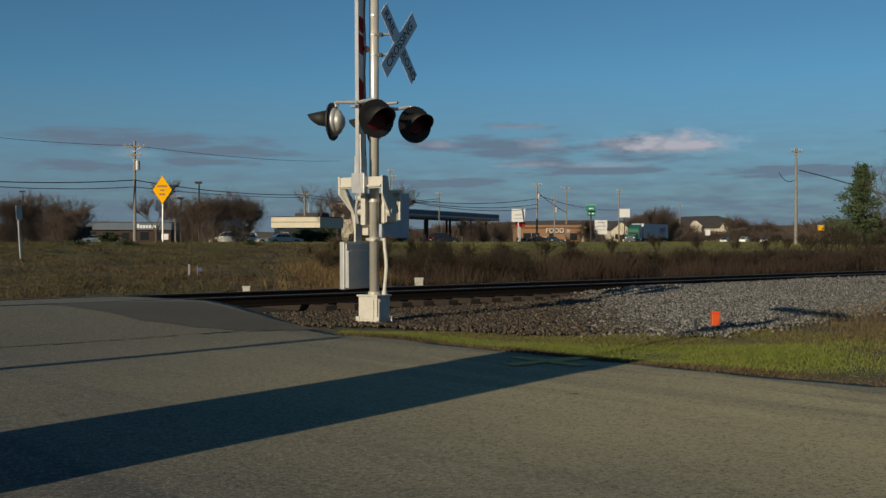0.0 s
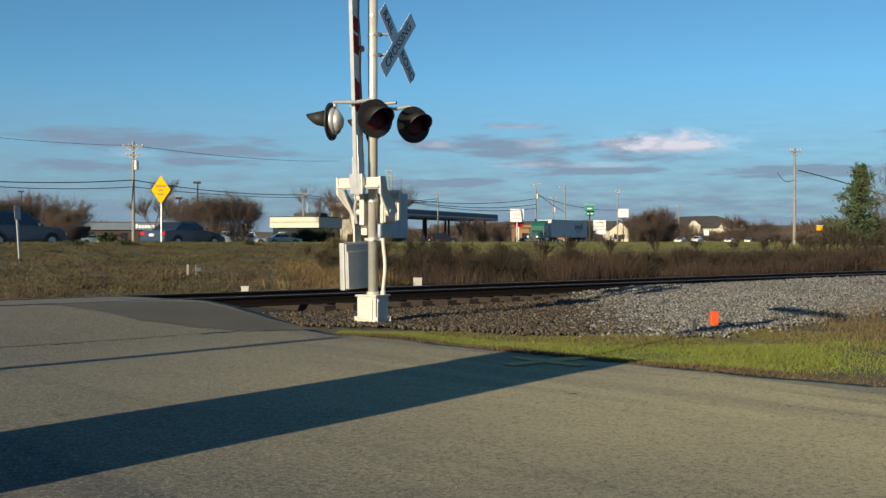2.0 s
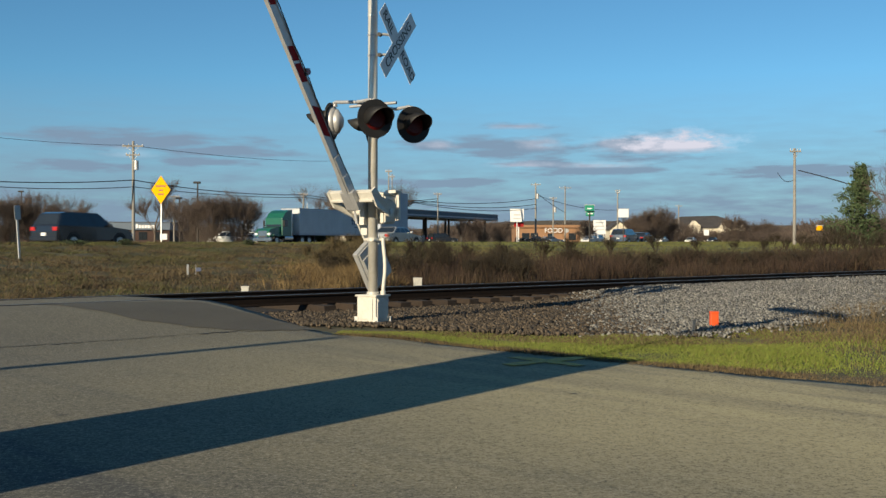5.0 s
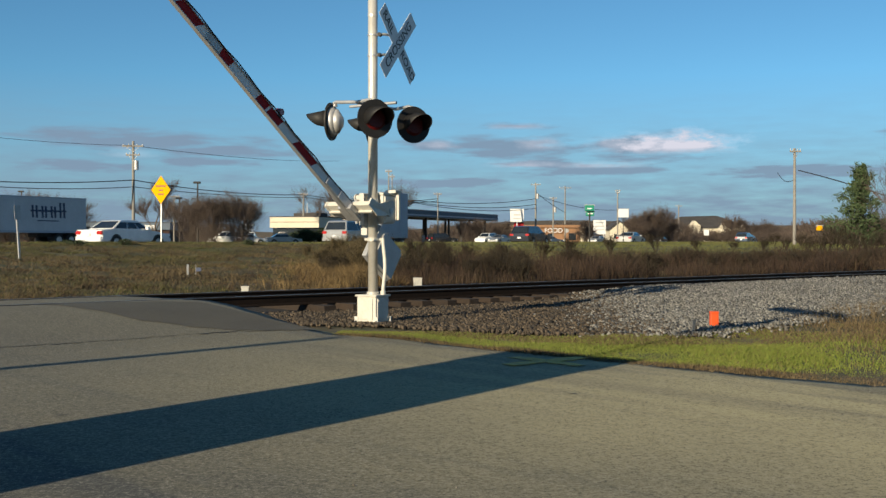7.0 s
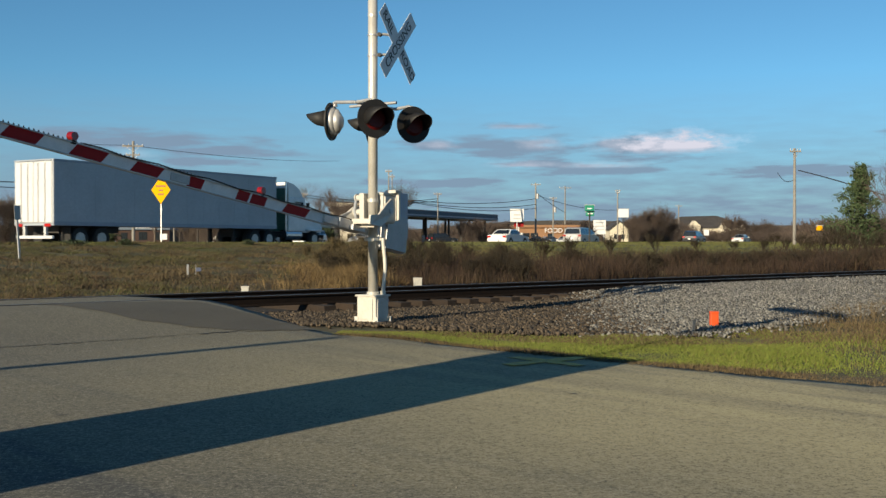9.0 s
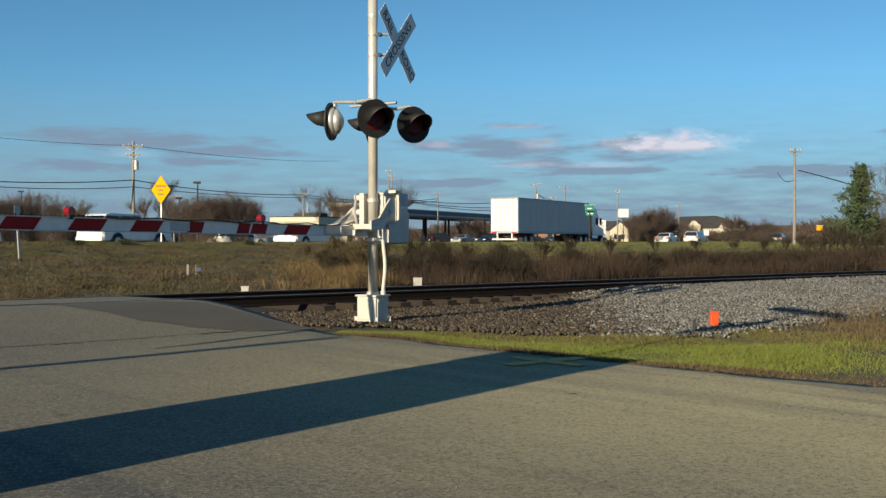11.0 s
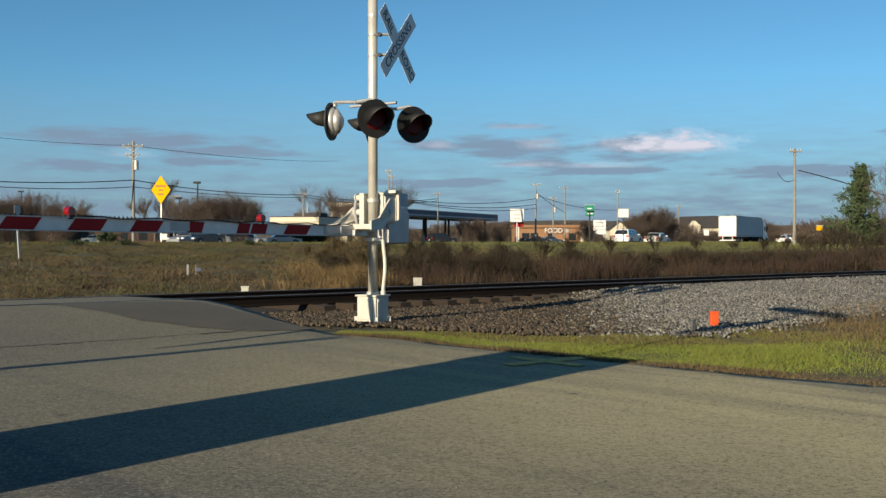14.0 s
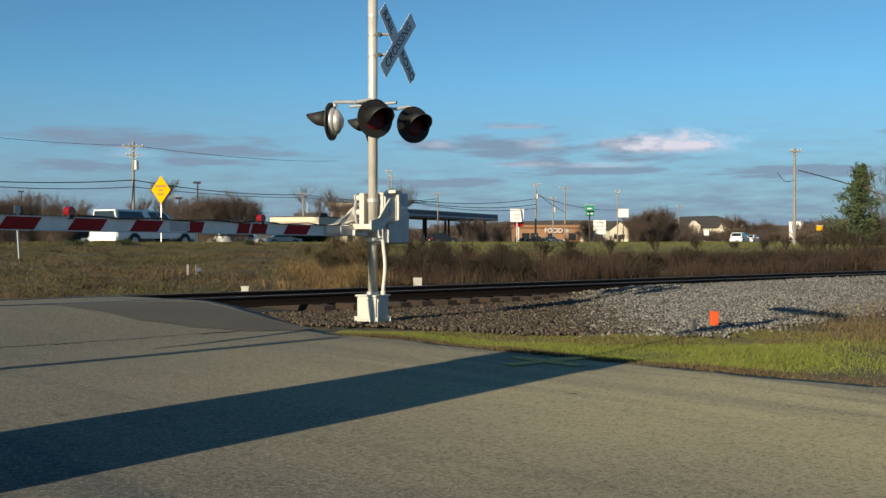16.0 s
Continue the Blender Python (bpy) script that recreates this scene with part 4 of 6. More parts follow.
for z in (1.76, 1.56):
    b = cyl(B(), (0.02, -0.17, z), (0.02, -0.25, z), 0.05, 0.045, 14)
    cyl(b, (0.02, -0.25, z), (0.02, -0.28, z), 0.062, 0.05, 14)
    part("shaft_hub", b, M["white"], mech)
b = tube(B(), [(0.05, -0.24, 1.4), (0.06, -0.27, 1.6), (0.04, -0.25, 1.78)], 0.022, 8)
part("linkage", b, M["galv"], mech)
part("terminal_box", bx(B(), -0.09, 0.09, -0.14, -0.04, 1.24, 1.34, bev=0.008), M["white"], mech)
# lamp arms and lamps
part("cross_arm", cyl(B(), (-0.46, 0.03, 3.03), (0.46, 0.03, 3.03), 0.021, seg=10), M["galv"], sig, "galvanized lamp arm")
b = cyl(B(), (0, -0.4, 3.045), (0, 0.4, 3.045), 0.021, seg=10)
part("cross_arm", b, M["galv"], sig)


def lamp(x, y, turn):
    """a hooded flashing lamp that faces its own +y"""
    m = pose(x, y, 2.79, 0, 0, turn)
    body = part("signal_lamp", cyl(B(), (0, -0.01, 0), (0, 0.01, 0), 0.258, 0.258, 40), M["black"], sig, "black hooded lamp with a dark red lens", m)
    b = cyl(B(), (0, -0.09, 0), (0, -0.01, 0), 0.17, 0.21, 24)
    cyl(b, (0, -0.16, 0), (0, -0.09, 0), 0.07, 0.17, 24)
    part("housing", b, M["signback"], body, "grey domed lamp housing", smooth=True)
    part("lens", cyl(B(), (0, 0.01, 0), (0, 0.035, 0), 0.155, 0.12, 32), M["lens"], body, "dark red glass lens")
    b = B()
    n = 22
    rows = []
    for k in range(n + 1):
        a = math.radians(-25 + 230 * k / n)
        c, s = math.cos(a), math.sin(a)
        ln = 0.05 + 0.29 * max(0.0, (s + 0.42) / 1.42) ** 0.6
        rows.append([b.verts.new(v) for v in ((0.17 * c, 0.01, 0.17 * s), (0.17 * c, 0.01 + ln, 0.17 * s - 0.16 * ln), (0.162 * c, 0.01 + ln, 0.162 * s - 0.16 * ln), (0.162 * c, 0.01, 0.162 * s))])
    for r0, r1 in zip(rows, rows[1:]):
        for k in range(4):
            b.faces.new((r0[k], r0[(k + 1) % 4], r1[(k + 1) % 4], r1[k]))
    bmesh.ops.recalc_face_normals(b, faces=b.faces)
    part("hood", b, M["black"], body, smooth=True)
    part("hinge_knuckle", tube(B(), [(0, -0.06, 0.2), (0, -0.05, 0.27)], 0.03, 10), M["galv"], body)
    part("housing_screw", cyl(B(), (0.09, -0.14, -0.06), (0.09, -0.08, -0.06), 0.014, seg=8), M["chrome"], body)


for x, y, turn in ((0.42, 0.35, -27), (-0.48, 0.35, -27), (0.45, -0.37, 198), (-0.42, -0.34, 198)):
    lamp(x, y, turn)
    part("lamp_bracket", tube(B(), [(x, 0.03, 3.03), (x, y * 0.8, 3.05), (x, y * 0.85, 3.0)], 0.024, 8), M["galv"], sig)
part("junction_hub", bx(B(), -0.05, 0.05, -0.09, 0.12, 2.97, 3.11, bev=0.02), M["black"], sig)
# crossbuck
buck = part("crossbuck", bx(B(), -0.02, 0.02, -0.015, -0.004, -0.13, 0.13), M["signback"], sig, "white crossbuck boards with black lettering", pose(-0.26, 0.24, 3.89, 0, 0, 6))
for k, (ang, off, text) in enumerate(((-45, -0.001, ("RAIL", "ROAD")), (45, 0.008, ("CROSSING",)))):
    # blade frame: x to the reader's right, y up, z towards the reader
    face = Matrix(((-1, 0, 0, 0), (0, 0, 1, off), (0, 1, 0, 0), (0, 0, 0, 1))) @ pose(0, 0, 0, 0, 0, ang)
    bl = part("blade", bx(B(), -0.61, 0.61, -0.1145, 0.1145, -0.003, 0.003, bev=0.002), M["reflect"], buck, m=face)
    if len(text) == 2:
        words("RAIL", 0.175, M["letter"], bl, pose(-0.375, 0, 0.005))
        words("ROAD", 0.175, M["letter"], bl, pose(0.375, 0, 0.005))
    else:
        words("CROSSING", 0.175, M["letter"], bl, pose(0, 0, 0.005) @ Matrix.Diagonal((1.15, 1, 1, 1)))
for z in (3.72, 4.0):
    part("sign_clamp", tube(B(), [(0, 0.07, z), (-0.06, 0.16, z + 0.01), (-0.12, 0.22, z)], 0.018, 8), M["galv"], sig)
    part("clamp_band", cyl(B(), (0, 0, z - 0.012), (0, 0, z + 0.012), 0.074, seg=20), M["galv"], sig)
    part("clamp_nut", cyl(B(), (-0.03, 0.11, z), (0.03, 0.13, z), 0.028, seg=8), M["black"], sig)

# the arm turns about its shaft: x along the arm, y to the traffic
PIVOT = (-0.05, -0.06, 1.57)
arm = new("gate_arm")
arm.empty_display_size = 0.2
arm.parent = sig
arm.matrix_basis = pose(*PIVOT)
Z0, T = -0.28, 0.13


def beam(u0, u1, material, name, slant=0.09, t=0.018):
    o = [(u0 + slant / 2, Z0 - T / 2), (u1 + slant / 2, Z0 - T / 2), (u1 - slant / 2, Z0 + T / 2), (u0 - slant / 2, Z0 + T / 2)]
    return part(name, plate(B(), o, 1, -t, t), material, arm)


reds = [(1.31, 1.75), (2.10, 2.36), (2.40, 2.60), (3.16, 3.38), (3.79, 4.17), (4.55, 4.95), (5.34, 5.73), (6.13, 6.53), (6.93, 7.33), (7.73, 8.1)]
part("arm_board", bx(B(), 0.35, 8.2, -0.013, 0.013, Z0 - T / 2 + 0.003, Z0 + T / 2 - 0.003), M["reflect"], arm, "white reflective gate board")
for a, c in reds:
    beam(a + 0.05, c + 0.05, M["red"], "red_stripe", 0.1 if c - a > 0.3 else 0.05)
b = bx(B(), 0.35, 8.2, -0.03, 0.03, Z0 + T / 2 - 0.004, Z0 + T / 2 + 0.008)
part("top_rail", b, M["galv"], arm)
part("bottom_rail", bx(B(), 0.35, 8.2, -0.03, 0.03, Z0 - T / 2 - 0.006, Z0 - T / 2 + 0.004), M["galv"], arm)
b = B()
for k in range(88):
    x = 3.2 + 0.056 * k
    plate(b, [(x, Z0 + T / 2 + 0.006), (x + 0.03, Z0 + T / 2 + 0.006), (x + 0.022, Z0 + T / 2 + 0.034)], 1, -0.004, 0.004)
part("spike_strip", b, M["black"], arm, "row of short dark spikes")
for u in (2.23, 5.01, 7.9):
    b = cyl(B(), (u, -0.035, Z0 + 0.13), (u, 0.035, Z0 + 0.13), 0.05, 0.043, 20)
    al = part("arm_lamp", b, M["redlamp"], arm, "small round red arm lamp")
    part("lamp_foot", bx(B(), u - 0.03, u + 0.03, -0.03, 0.03, Z0 + 0.05, Z0 + 0.09, bev=0.006), M["black"], al)
part("lamp_cable", tube(B(), [(0.4 + 0.25 * k, 0.034, Z0 + T / 2 + 0.012 + 0.012 * math.sin(k * 1.9)) for k in range(19)], 0.008, 6), M["black"], arm)
part("arm_joint", bx(B(), 3.42, 3.7, -0.024, 0.024, Z0 - 0.045, Z0 + 0.045, bev=0.004), M["signback"], arm)
part("arm_root", bx(B(), 0.22, 1.05, -0.045, 0.045, Z0 - 0.055, Z0 + 0.055, bev=0.01), M["galv"], arm, "galvanized arm socket")
for y in (-0.05, 0.05):
    part("shear_plate", bx(B(), 0.3, 0.75, y - 0.008, y + 0.008, Z0 - 0.06, Z0 + 0.06, bev=0.004), M["galv"], arm)
part("yoke_beam", bx(B(), 0.31, 0.47, -0.4, 0.35, -0.255, -0.185, bev=0.008), M["white"], arm, "white yoke crossbeam")
part("yoke_web", bx(B(), 0.33, 0.36, -0.39, 0.34, -0.285, -0.255, bev=0.004), M["white"], arm)
part("arm_saddle", bx(B(), 0.24, 0.52, -0.11, 0.11, -0.345, -0.262, bev=0.01), M["galv"], arm)
WING = [(0.48, -0.26), (0.48, -0.14), (0.30, -0.1), (0.12, 0.08), (0.0, 0.17), (-0.07, 0.09), (-0.06, -0.02), (0.06, -0.12), (0.18, -0.22), (0.24, -0.26)]
REIN = [(0.48, -0.27), (0.48, -0.19), (0.31, -0.18), (0.14, -0.06), (0.04, 0.06), (-0.06, 0.08), (-0.7, 0.02), (-0.7, -0.09), (-0.06, -0.09), (0.08, -0.17), (0.24, -0.27)]
for o, y0, y1, lab in ((WING, 0.345, 0.30, "wide curved white side arm"), (REIN, -0.385, -0.25, "curved white counterweight arm")):
    b = plate(B(), o, 1, -0.014, 0.014)
    for v in b.verts:
        v.co.y += y1 + (y0 - y1) * min(max((v.co.x + 0.05) / 0.25, 0), 1)
    part("side_arm", b, M["white"], arm, lab)
    part("shaft_boss", cyl(B(), (0, y1 - 0.03, 0), (0, y1 + 0.03, 0), 0.075, seg=18), M["white"], arm)
    part("shaft_cap", cyl(B(), (0, y1 - 0.045, 0), (0, y1 + 0.045, 0), 0.036, seg=12), M["galv"], arm)
for z0, z1 in ((-0.24, -0.12), (-0.2, 0.02)):
    part("brace_rod", cyl(B(), (0.42, -0.37, z0), (0.02, -0.29, z1), 0.014, seg=8), M["galv"], arm)
# grey sheet stands in for white paint that lies in shade
weight = part("counterweight", bx(B(), -1.07, -0.42, -0.235, -0.155, -0.45, 0.10, bev=0.012), M["signback"], arm, "flat counterweight plates, their white paint greyed for shade")
for k in range(2):
    part("weight_plate", bx(B(), -1.05, -0.44 - 0.1 * k, -0.155 + 0.03 * k, -0.127 + 0.03 * k, -0.43, 0.08 - 0.06 * k, bev=0.006), M["signback"], weight)
for x, z in ((-0.95, -0.35), (-0.95, 0.0), (-0.55, -0.35), (-0.55, -0.02)):
    part("weight_bolt", cyl(B(), (x, -0.26, z), (x, -0.1, z), 0.018, seg=6), M["galv"], weight)

# ---- small things along the track ----
mk = thing("marker_post", "short orange plastic marker standing in the ballast", "marker", pose(3.60, 14.2, float(land(3.60, 14.2))))
part("post", bx(B(), -0.055, 0.055, -0.04, 0.04, -0.05, 0.22, bev=0.012), M["orange"], mk)
part("cap", bx(B(), -0.058, 0.058, -0.043, 0.043, 0.195, 0.228, bev=0.012), M["orange"], mk)
for px_, d_, w_, h_ in ((-3.89, 21.0, 0.07, 0.1), (-0.56, 23.5, 0.085, 0.2)):
    t = thing("cable_box", "small white utility box beyond the rails", "utility box", pose(px_, d_, float(land(px_, d_)), 0, 0, 12), "utility boxes beyond the track")
    part("body", bx(B(), -w_, w_, -0.07, 0.07, -0.05, h_ + 0.08, bev=0.008), M["white"], t)
    part("lid", bx(B(), -w_ - 0.01, w_ + 0.01, -0.08, 0.08, h_ + 0.075, h_ + 0.1, bev=0.006), M["white"], t)


def stake(x, y, h, material, label, lean=0.0):
    t = thing("stake", label, "stake", pose(x, y, float(land(x, y)), 0, lean, 20))
    part("shaft", bx(B(), -0.022, 0.022, -0.012, 0.012, -0.1, h, bev=0.004), material, t)
    part("tip", bx(B(), -0.023, 0.023, -0.013, 0.013, h - 0.06, h + 0.004), material, t)


stake(3.14, 13.4, 0.17, M["pole"], "weathered wooden stake beside the verge")
stake(-5.73, 24.0, 0.25, M["signback"], "pale wooden stake in the dry grass")
t = thing("flag", "blue survey flag in the dry grass", "flag", pose(-5.57, 24.1, float(land(-5.57, 24.1))))
part("wire", cyl(B(), (0, 0, -0.1), (0, 0, 0.25), 0.006, seg=6), M["galv"], t)
part("pennant", bx(B(), 0, 0.12, -0.004, 0.004, 0.1, 0.19, bev=0.002), M["marking"], t)


def road_sign(name, label, x, y, z0, top, panel, w, h, material, turn=0.0, diamond=False, lean=0.0, back=False, bars_=(), ink="letter"):
    """a sheet sign on a steel post"""
    t = thing(name, label, "sign", pose(x, y, z0, 0, lean, turn))
    part("post", bx(B(), -0.028, 0.028, 0.01, 0.055, -0.3, top - (0.1 if diamond else 0), bev=0.006), M["galv"], t)
    if diamond:
        c = top - h / 2
        p = part("panel", plate(B(), [(-w / 2, c), (0, c - h / 2), (w / 2, c), (0, c + h / 2)], 1, -0.006, 0.004), material, t)
    else:
        p = part("panel", bx(B(), -w / 2, w / 2, -0.006, 0.004, top - h, top, bev=0.002), M["signback"] if back else material, t)
    for bz, bw, bh in bars_:
        part("bar", bx(B(), -bw / 2, bw / 2, -0.011, -0.007, bz - bh / 2, bz + bh / 2), M[ink], p)
    return t


zc = float(land(-12.89, 49.0))
road_sign("warning_sign", "yellow diamond warning sign with dark text bars", -12.92, 49.0, zc, 3.1, None, 0.95, 1.3, M["yellow"], -12, True, bars_=((2.62, 0.5, 0.09), (2.43, 0.22, 0.08), (2.25, 0.3, 0.08)), ink="yellowink")
road_sign("track_sign", "small weathered sign seen from behind on a leaning post", -11.86, 30.0, float(land(-11.86, 30)), 1.5, None, 0.2, 0.4, M["signback"], 60, lean=-4, back=True)

# ---- poles and wires ----


def utility_pole(x, y, h, arms=((0.35, 2.4),), r=0.15, can=False, turn=0.0, lean=0.0, lamp_arm=False, label="weathered wooden utility pole with crossarm"):
    t = thing("utility_pole", label, "utility pole", pose(x, y, float(land(x, y)), 0, lean, turn), "utility poles along the highway")
    part("pole", cyl(B(), (0, 0, -0.5), (0, 0, h), r, r * 0.68, 14), M["pole"], t)
    for dz, w in arms:
        c = part("crossarm", bx(B(), -w / 2, w / 2, -0.2, -0.08, h - dz - 0.07, h - dz + 0.07, bev=0.01), M["pole"], t)
        for k in (-0.45, -0.2, 0.2, 0.45):
            part("insulator", cyl(B(), (w * k, -0.14, h - dz + 0.07), (w * k, -0.14, h - dz + 0.26), 0.05, 0.035, 8), M["signback"], c)
        for sx in (-1, 1):
            part("brace", cyl(B(), (sx * w * 0.3, -0.12, h - dz - 0.06), (0, -0.12, h - dz - 0.65), 0.022, seg=6), M["galv"], t)
    if can:
        part("transformer", cyl(B(), (0.36, -0.1, h - 3.1), (0.36, -0.1, h - 2.1), 0.24, seg=16), M["signback"], t, "grey transformer can")
    if lamp_arm:
        part("lamp_arm", cyl(B(), (0, 0, h - 0.2), (-1.2, 0, h), 0.05, seg=8), M["galv"], t)
        part("lamp_head", bx(B(), -1.9, -1.1, -0.15, 0.15, h - 0.06, h + 0.08, bev=0.03), M["black"], t)
    return t


utility_pole(-33.29, 115.0, 11.2, ((0.55, 2.3), (1.5, 1.5)), 0.19, True)
utility_pole(32.86, 100.0, 9.0, ((0.3, 1.1),), 0.16, turn=10)
utility_pole(17.76, 205.0, 11.7, ((0.4, 1.9),), 0.2, True)
utility_pole(22.15, 215.0, 9.4, ((0.3, 1.4),), 0.17, True)
utility_pole(25.68, 225.0, 12.1, ((0.4, 2.6),), 0.17)
utility_pole(40.81, 250.0, 12.5, ((0.2, 1.3), (0.7, 1.0)), 0.2)
utility_pole(66.09, 300.0, 10.7, ((0.3, 2.0),), 0.2)
utility_pole(-0.86, 180.0, 8.6, ((0.2, 1.3),), 0.14)
utility_pole(-19.57, 150.0, 7.2, ((0.2, 1.3),), 0.16)
utility_pole(-8.37, 165.0, 11.5, ((0.3, 1.0),), 0.12)
utility_pole(-8.18, 172.0, 11.3, ((0.5, 0.8),), 0.1)
utility_pole(-37.72, 150.0, 6.9, ((0.2, 1.6),), 0.13)


def street_lamp(x, y, h, both=False):
    t = thing("street_lamp", "dark steel parking lot lamp post", "street lamp", pose(x, y, float(land(x, y))))
    part("post", cyl(B(), (0, 0, -0.3), (0, 0, h), 0.13, 0.09, 10), M["chassis"], t)
    part("head", bx(B(), -0.75 if both else -0.5, 0.35, -0.2, 0.2, h - 0.05, h + 0.2, bev=0.04), M["black"], t)


street_lamp(-29.81, 130.0, 7.5)
street_lamp(-67.00, 170.0, 8.3)
street_lamp(-35.70, 145.0, 6.2)


def cable(name, p0, p1, sag, r=0.02, group="overhead cables"):
    t = thing(name, "black overhead cable strung between poles", "cable", pose(*p0), group)
    a, b = Vector((0, 0, 0)), Vector(p1) - Vector(p0)
    pts = [a.lerp(b, k / 14) - Vector((0, 0, 4 * sag * (k / 14) * (1 - k / 14))) for k in range(15)]
    part("strand", tube(B(), pts, r, 5), M["wire"], t)


A1, A2, A3 = (-33.23, 114.8, 7.77), (-33.23, 114.8, 7.04), (-33.42, 114.8, 11.48)
cable("overhead_cable", (-44.59, 100.0, 6.91), A1, 0.25, 0.05)
cable("overhead_cable", (-44.59, 100.0, 6.49), A2, 0.3, 0.04)
cable("overhead_cable", A1, (-19.57, 149.8, 7.73), 0.5, 0.05)
cable("overhead_cable", A2, (-19.57, 149.8, 7.33), 0.3, 0.04)
cable("overhead_cable", (-19.57, 149.8, 7.73), (-0.86, 179.8, 8.38), 0.7, 0.05)
cable("overhead_cable", (-19.57, 149.8, 7.41), (-0.86, 179.8, 8.00), 0.7, 0.05)
for z1, sag in ((9.38, 0.92), (8.30, 1.06), (7.54, 1.12)):
    cable("overhead_cable", (-8.19, 164.8, 7.95), (17.76, 204.8, z1), sag, 0.05)
cable("overhead_cable", (17.76, 204.8, 10.68), (25.68, 224.8, 7.33), 0.3, 0.05)
cable("overhead_cable", (17.76, 204.8, 10.14), (40.81, 249.8, 8.55), 0.9, 0.05)
cable("overhead_cable", A3, (-44.59, 100.0, 11.19), 0.2, 0.02)
cable("overhead_cable", A3, (-21.39, 220.0, 17.77), 0.6, 0.03)
cable("overhead_cable", (33.13, 99.8, 7.81), (33.92, 75.0, 3.37), -0.15, 0.05)
cable("overhead_cable", (32.60, 99.8, 6.86), (37.53, 120.0, 8.88), 0.45, 0.035)

# ---- unseen, behind and beside the camera: casters added for the long shadows ----
# assumed box out of view, sized to throw the wide band across the asphalt
t = thing("signal_cabinet", "tall grey steel cabinet out of view, added to cast the wide shadow band", "cabinet", pose(-3.37, 4.37, 0, 0, 0, -35.4))
part("body", bx(B(), -0.58, 0.86, -0.8, 0.0, 0.0, 2.34, bev=0.015), M["galv"], t)
part("roof", bx(B(), -0.62, 0.9, -0.86, 0.05, 2.34, 2.42, bev=0.01), M["galv"], t)
part("door", bx(B(), -0.5, 0.5, 0.0, 0.03, 0.15, 2.2, bev=0.008), M["galv"], t)
part("handle", bx(B(), 0.32, 0.36, 0.03, 0.07, 1.0, 1.2, bev=0.005), M["chrome"], t)
# made-up post, leaned so that its shadow draws the thin line
t = thing("steel_post", "leaning galvanized steel post out of view, added to cast the thin shadow line", "post", Matrix.Translation((-11.5, 0.84, 0)) @ Vector((0, 0, 1)).rotation_difference(Vector((1.23, -0.97, 5.0))).to_matrix().to_4x4())
part("shaft", cyl(B(), (0, 0, -0.3), (0, 0, 5.0), 0.085, seg=16), M["galv"], t)
part("cap", cyl(B(), (0, 0, 5.0), (0, 0, 5.03), 0.095, seg=16), M["galv"], t)
# made-up boards, shaped for the two blobs of shadow on the ballast
t = thing("sign_post", "thin steel post with two boards out of view, added to shadow the ballast", "sign", pose(-4.2, 2.7, 0))
part("post", cyl(B(), (0, 0, -0.3), (0, 0, 5.2), 0.022, seg=12), M["galv"], t)
part("board", bx(B(), -0.95, 0.95, -0.02, 0.02, 4.25, 4.75, bev=0.004), M["signback"], t, m=pose(-0.4, -0.5, 0, 0, 0, 43))
part("board", bx(B(), -1.0, 1.0, -0.02, 0.02, 4.85, 5.12, bev=0.004), M["signback"], t, m=pose(0.5, 0.8, 0, 0, 0, -76))
part("bracket", bx(B(), -0.5, 0.06, -0.04, 0.04, 4.45, 4.53), M["galv"], t, m=pose(0, -0.03, 0, 0, 0, 50))
part("bracket", bx(B(), -0.05, 0.95, -0.04, 0.04, 4.96, 5.04), M["galv"], t, m=pose(0, 0.0, 0, 0, 0, 58))
# ---- the far side of the highway ----
FAR_Z = 0.76


def windows(parent, xs, z0, z1, y, w, material=None):
    first = None
    for x in xs:
        if first is None:
            first = part("window", bx(B(), -w / 2, w / 2, -0.06, 0.04, z0, z1, bev=0.02), material or M["glass"], parent, "dark window", pose(x, y, 0))
        else:
            twin(first, pose(x, y, 0), parent)


def flat_building(label, x0, x1, y, depth, h, wall, band, band_h, turn=0.0, glass=()):
    """a low shop with a flat roof and a parapet"""
    w = (x1 - x0) / 2
    t = thing("building", label, "building", pose((x0 + x1) / 2, y, FAR_Z, 0, 0, turn))
    part("wall", bx(B(), -w, w, 0, depth, -0.3, h - band_h, bev=0.03), wall, t)
    part("fascia", bx(B(), -w - 0.25, w + 0.25, -0.5, depth + 0.25, h - band_h, h - 0.12, bev=0.03), band, t)
    part("parapet_cap", bx(B(), -w - 0.3, w + 0.3, -0.55, depth + 0.3, h - 0.12, h, bev=0.02), M["roof"], t)
    if glass:
        windows(t, glass, 0.7, 2.2, 0.0, 1.6)
        part("door", bx(B(), -0.6, 0.6, -0.06, 0.03, 0.0, 2.1), M["glass"], t)
    return t


b = flat_building("low dark brown brick shop building", -75.80, -60.89, 170.0, 14, 3.0, M["dimbrick"], M["dimbrick"], 0.6, 0, (-6, -2.5, 2.5, 5.5))
b = flat_building("long dark shop with blue-grey fascia and pale sign bars", -68.05, -51.14, 200.0, 16, 4.1, M["dimbrick"], M["canopy"], 1.5, 0, (-6.4, -3.5, 3.5, 6.4))
for k in range(7):
    part("sign_bar", bx(B(), 2.3 + 0.55 * k, 2.7 + 0.55 * k, -0.62, -0.52, 2.9, 3.5 + 0.2 * (k == 0)), M["reflect"], b)
b = flat_building("low cream bank building with flat overhanging roof", -24.09, -17.28, 150.0, 9, 3.95, M["glass"], M["cream"], 1.6, -14, ())
part("rooftop_unit", bx(B(), -1.5, 2.6, 3, 6, 3.95, 4.5, bev=0.05), M["roof"], b)
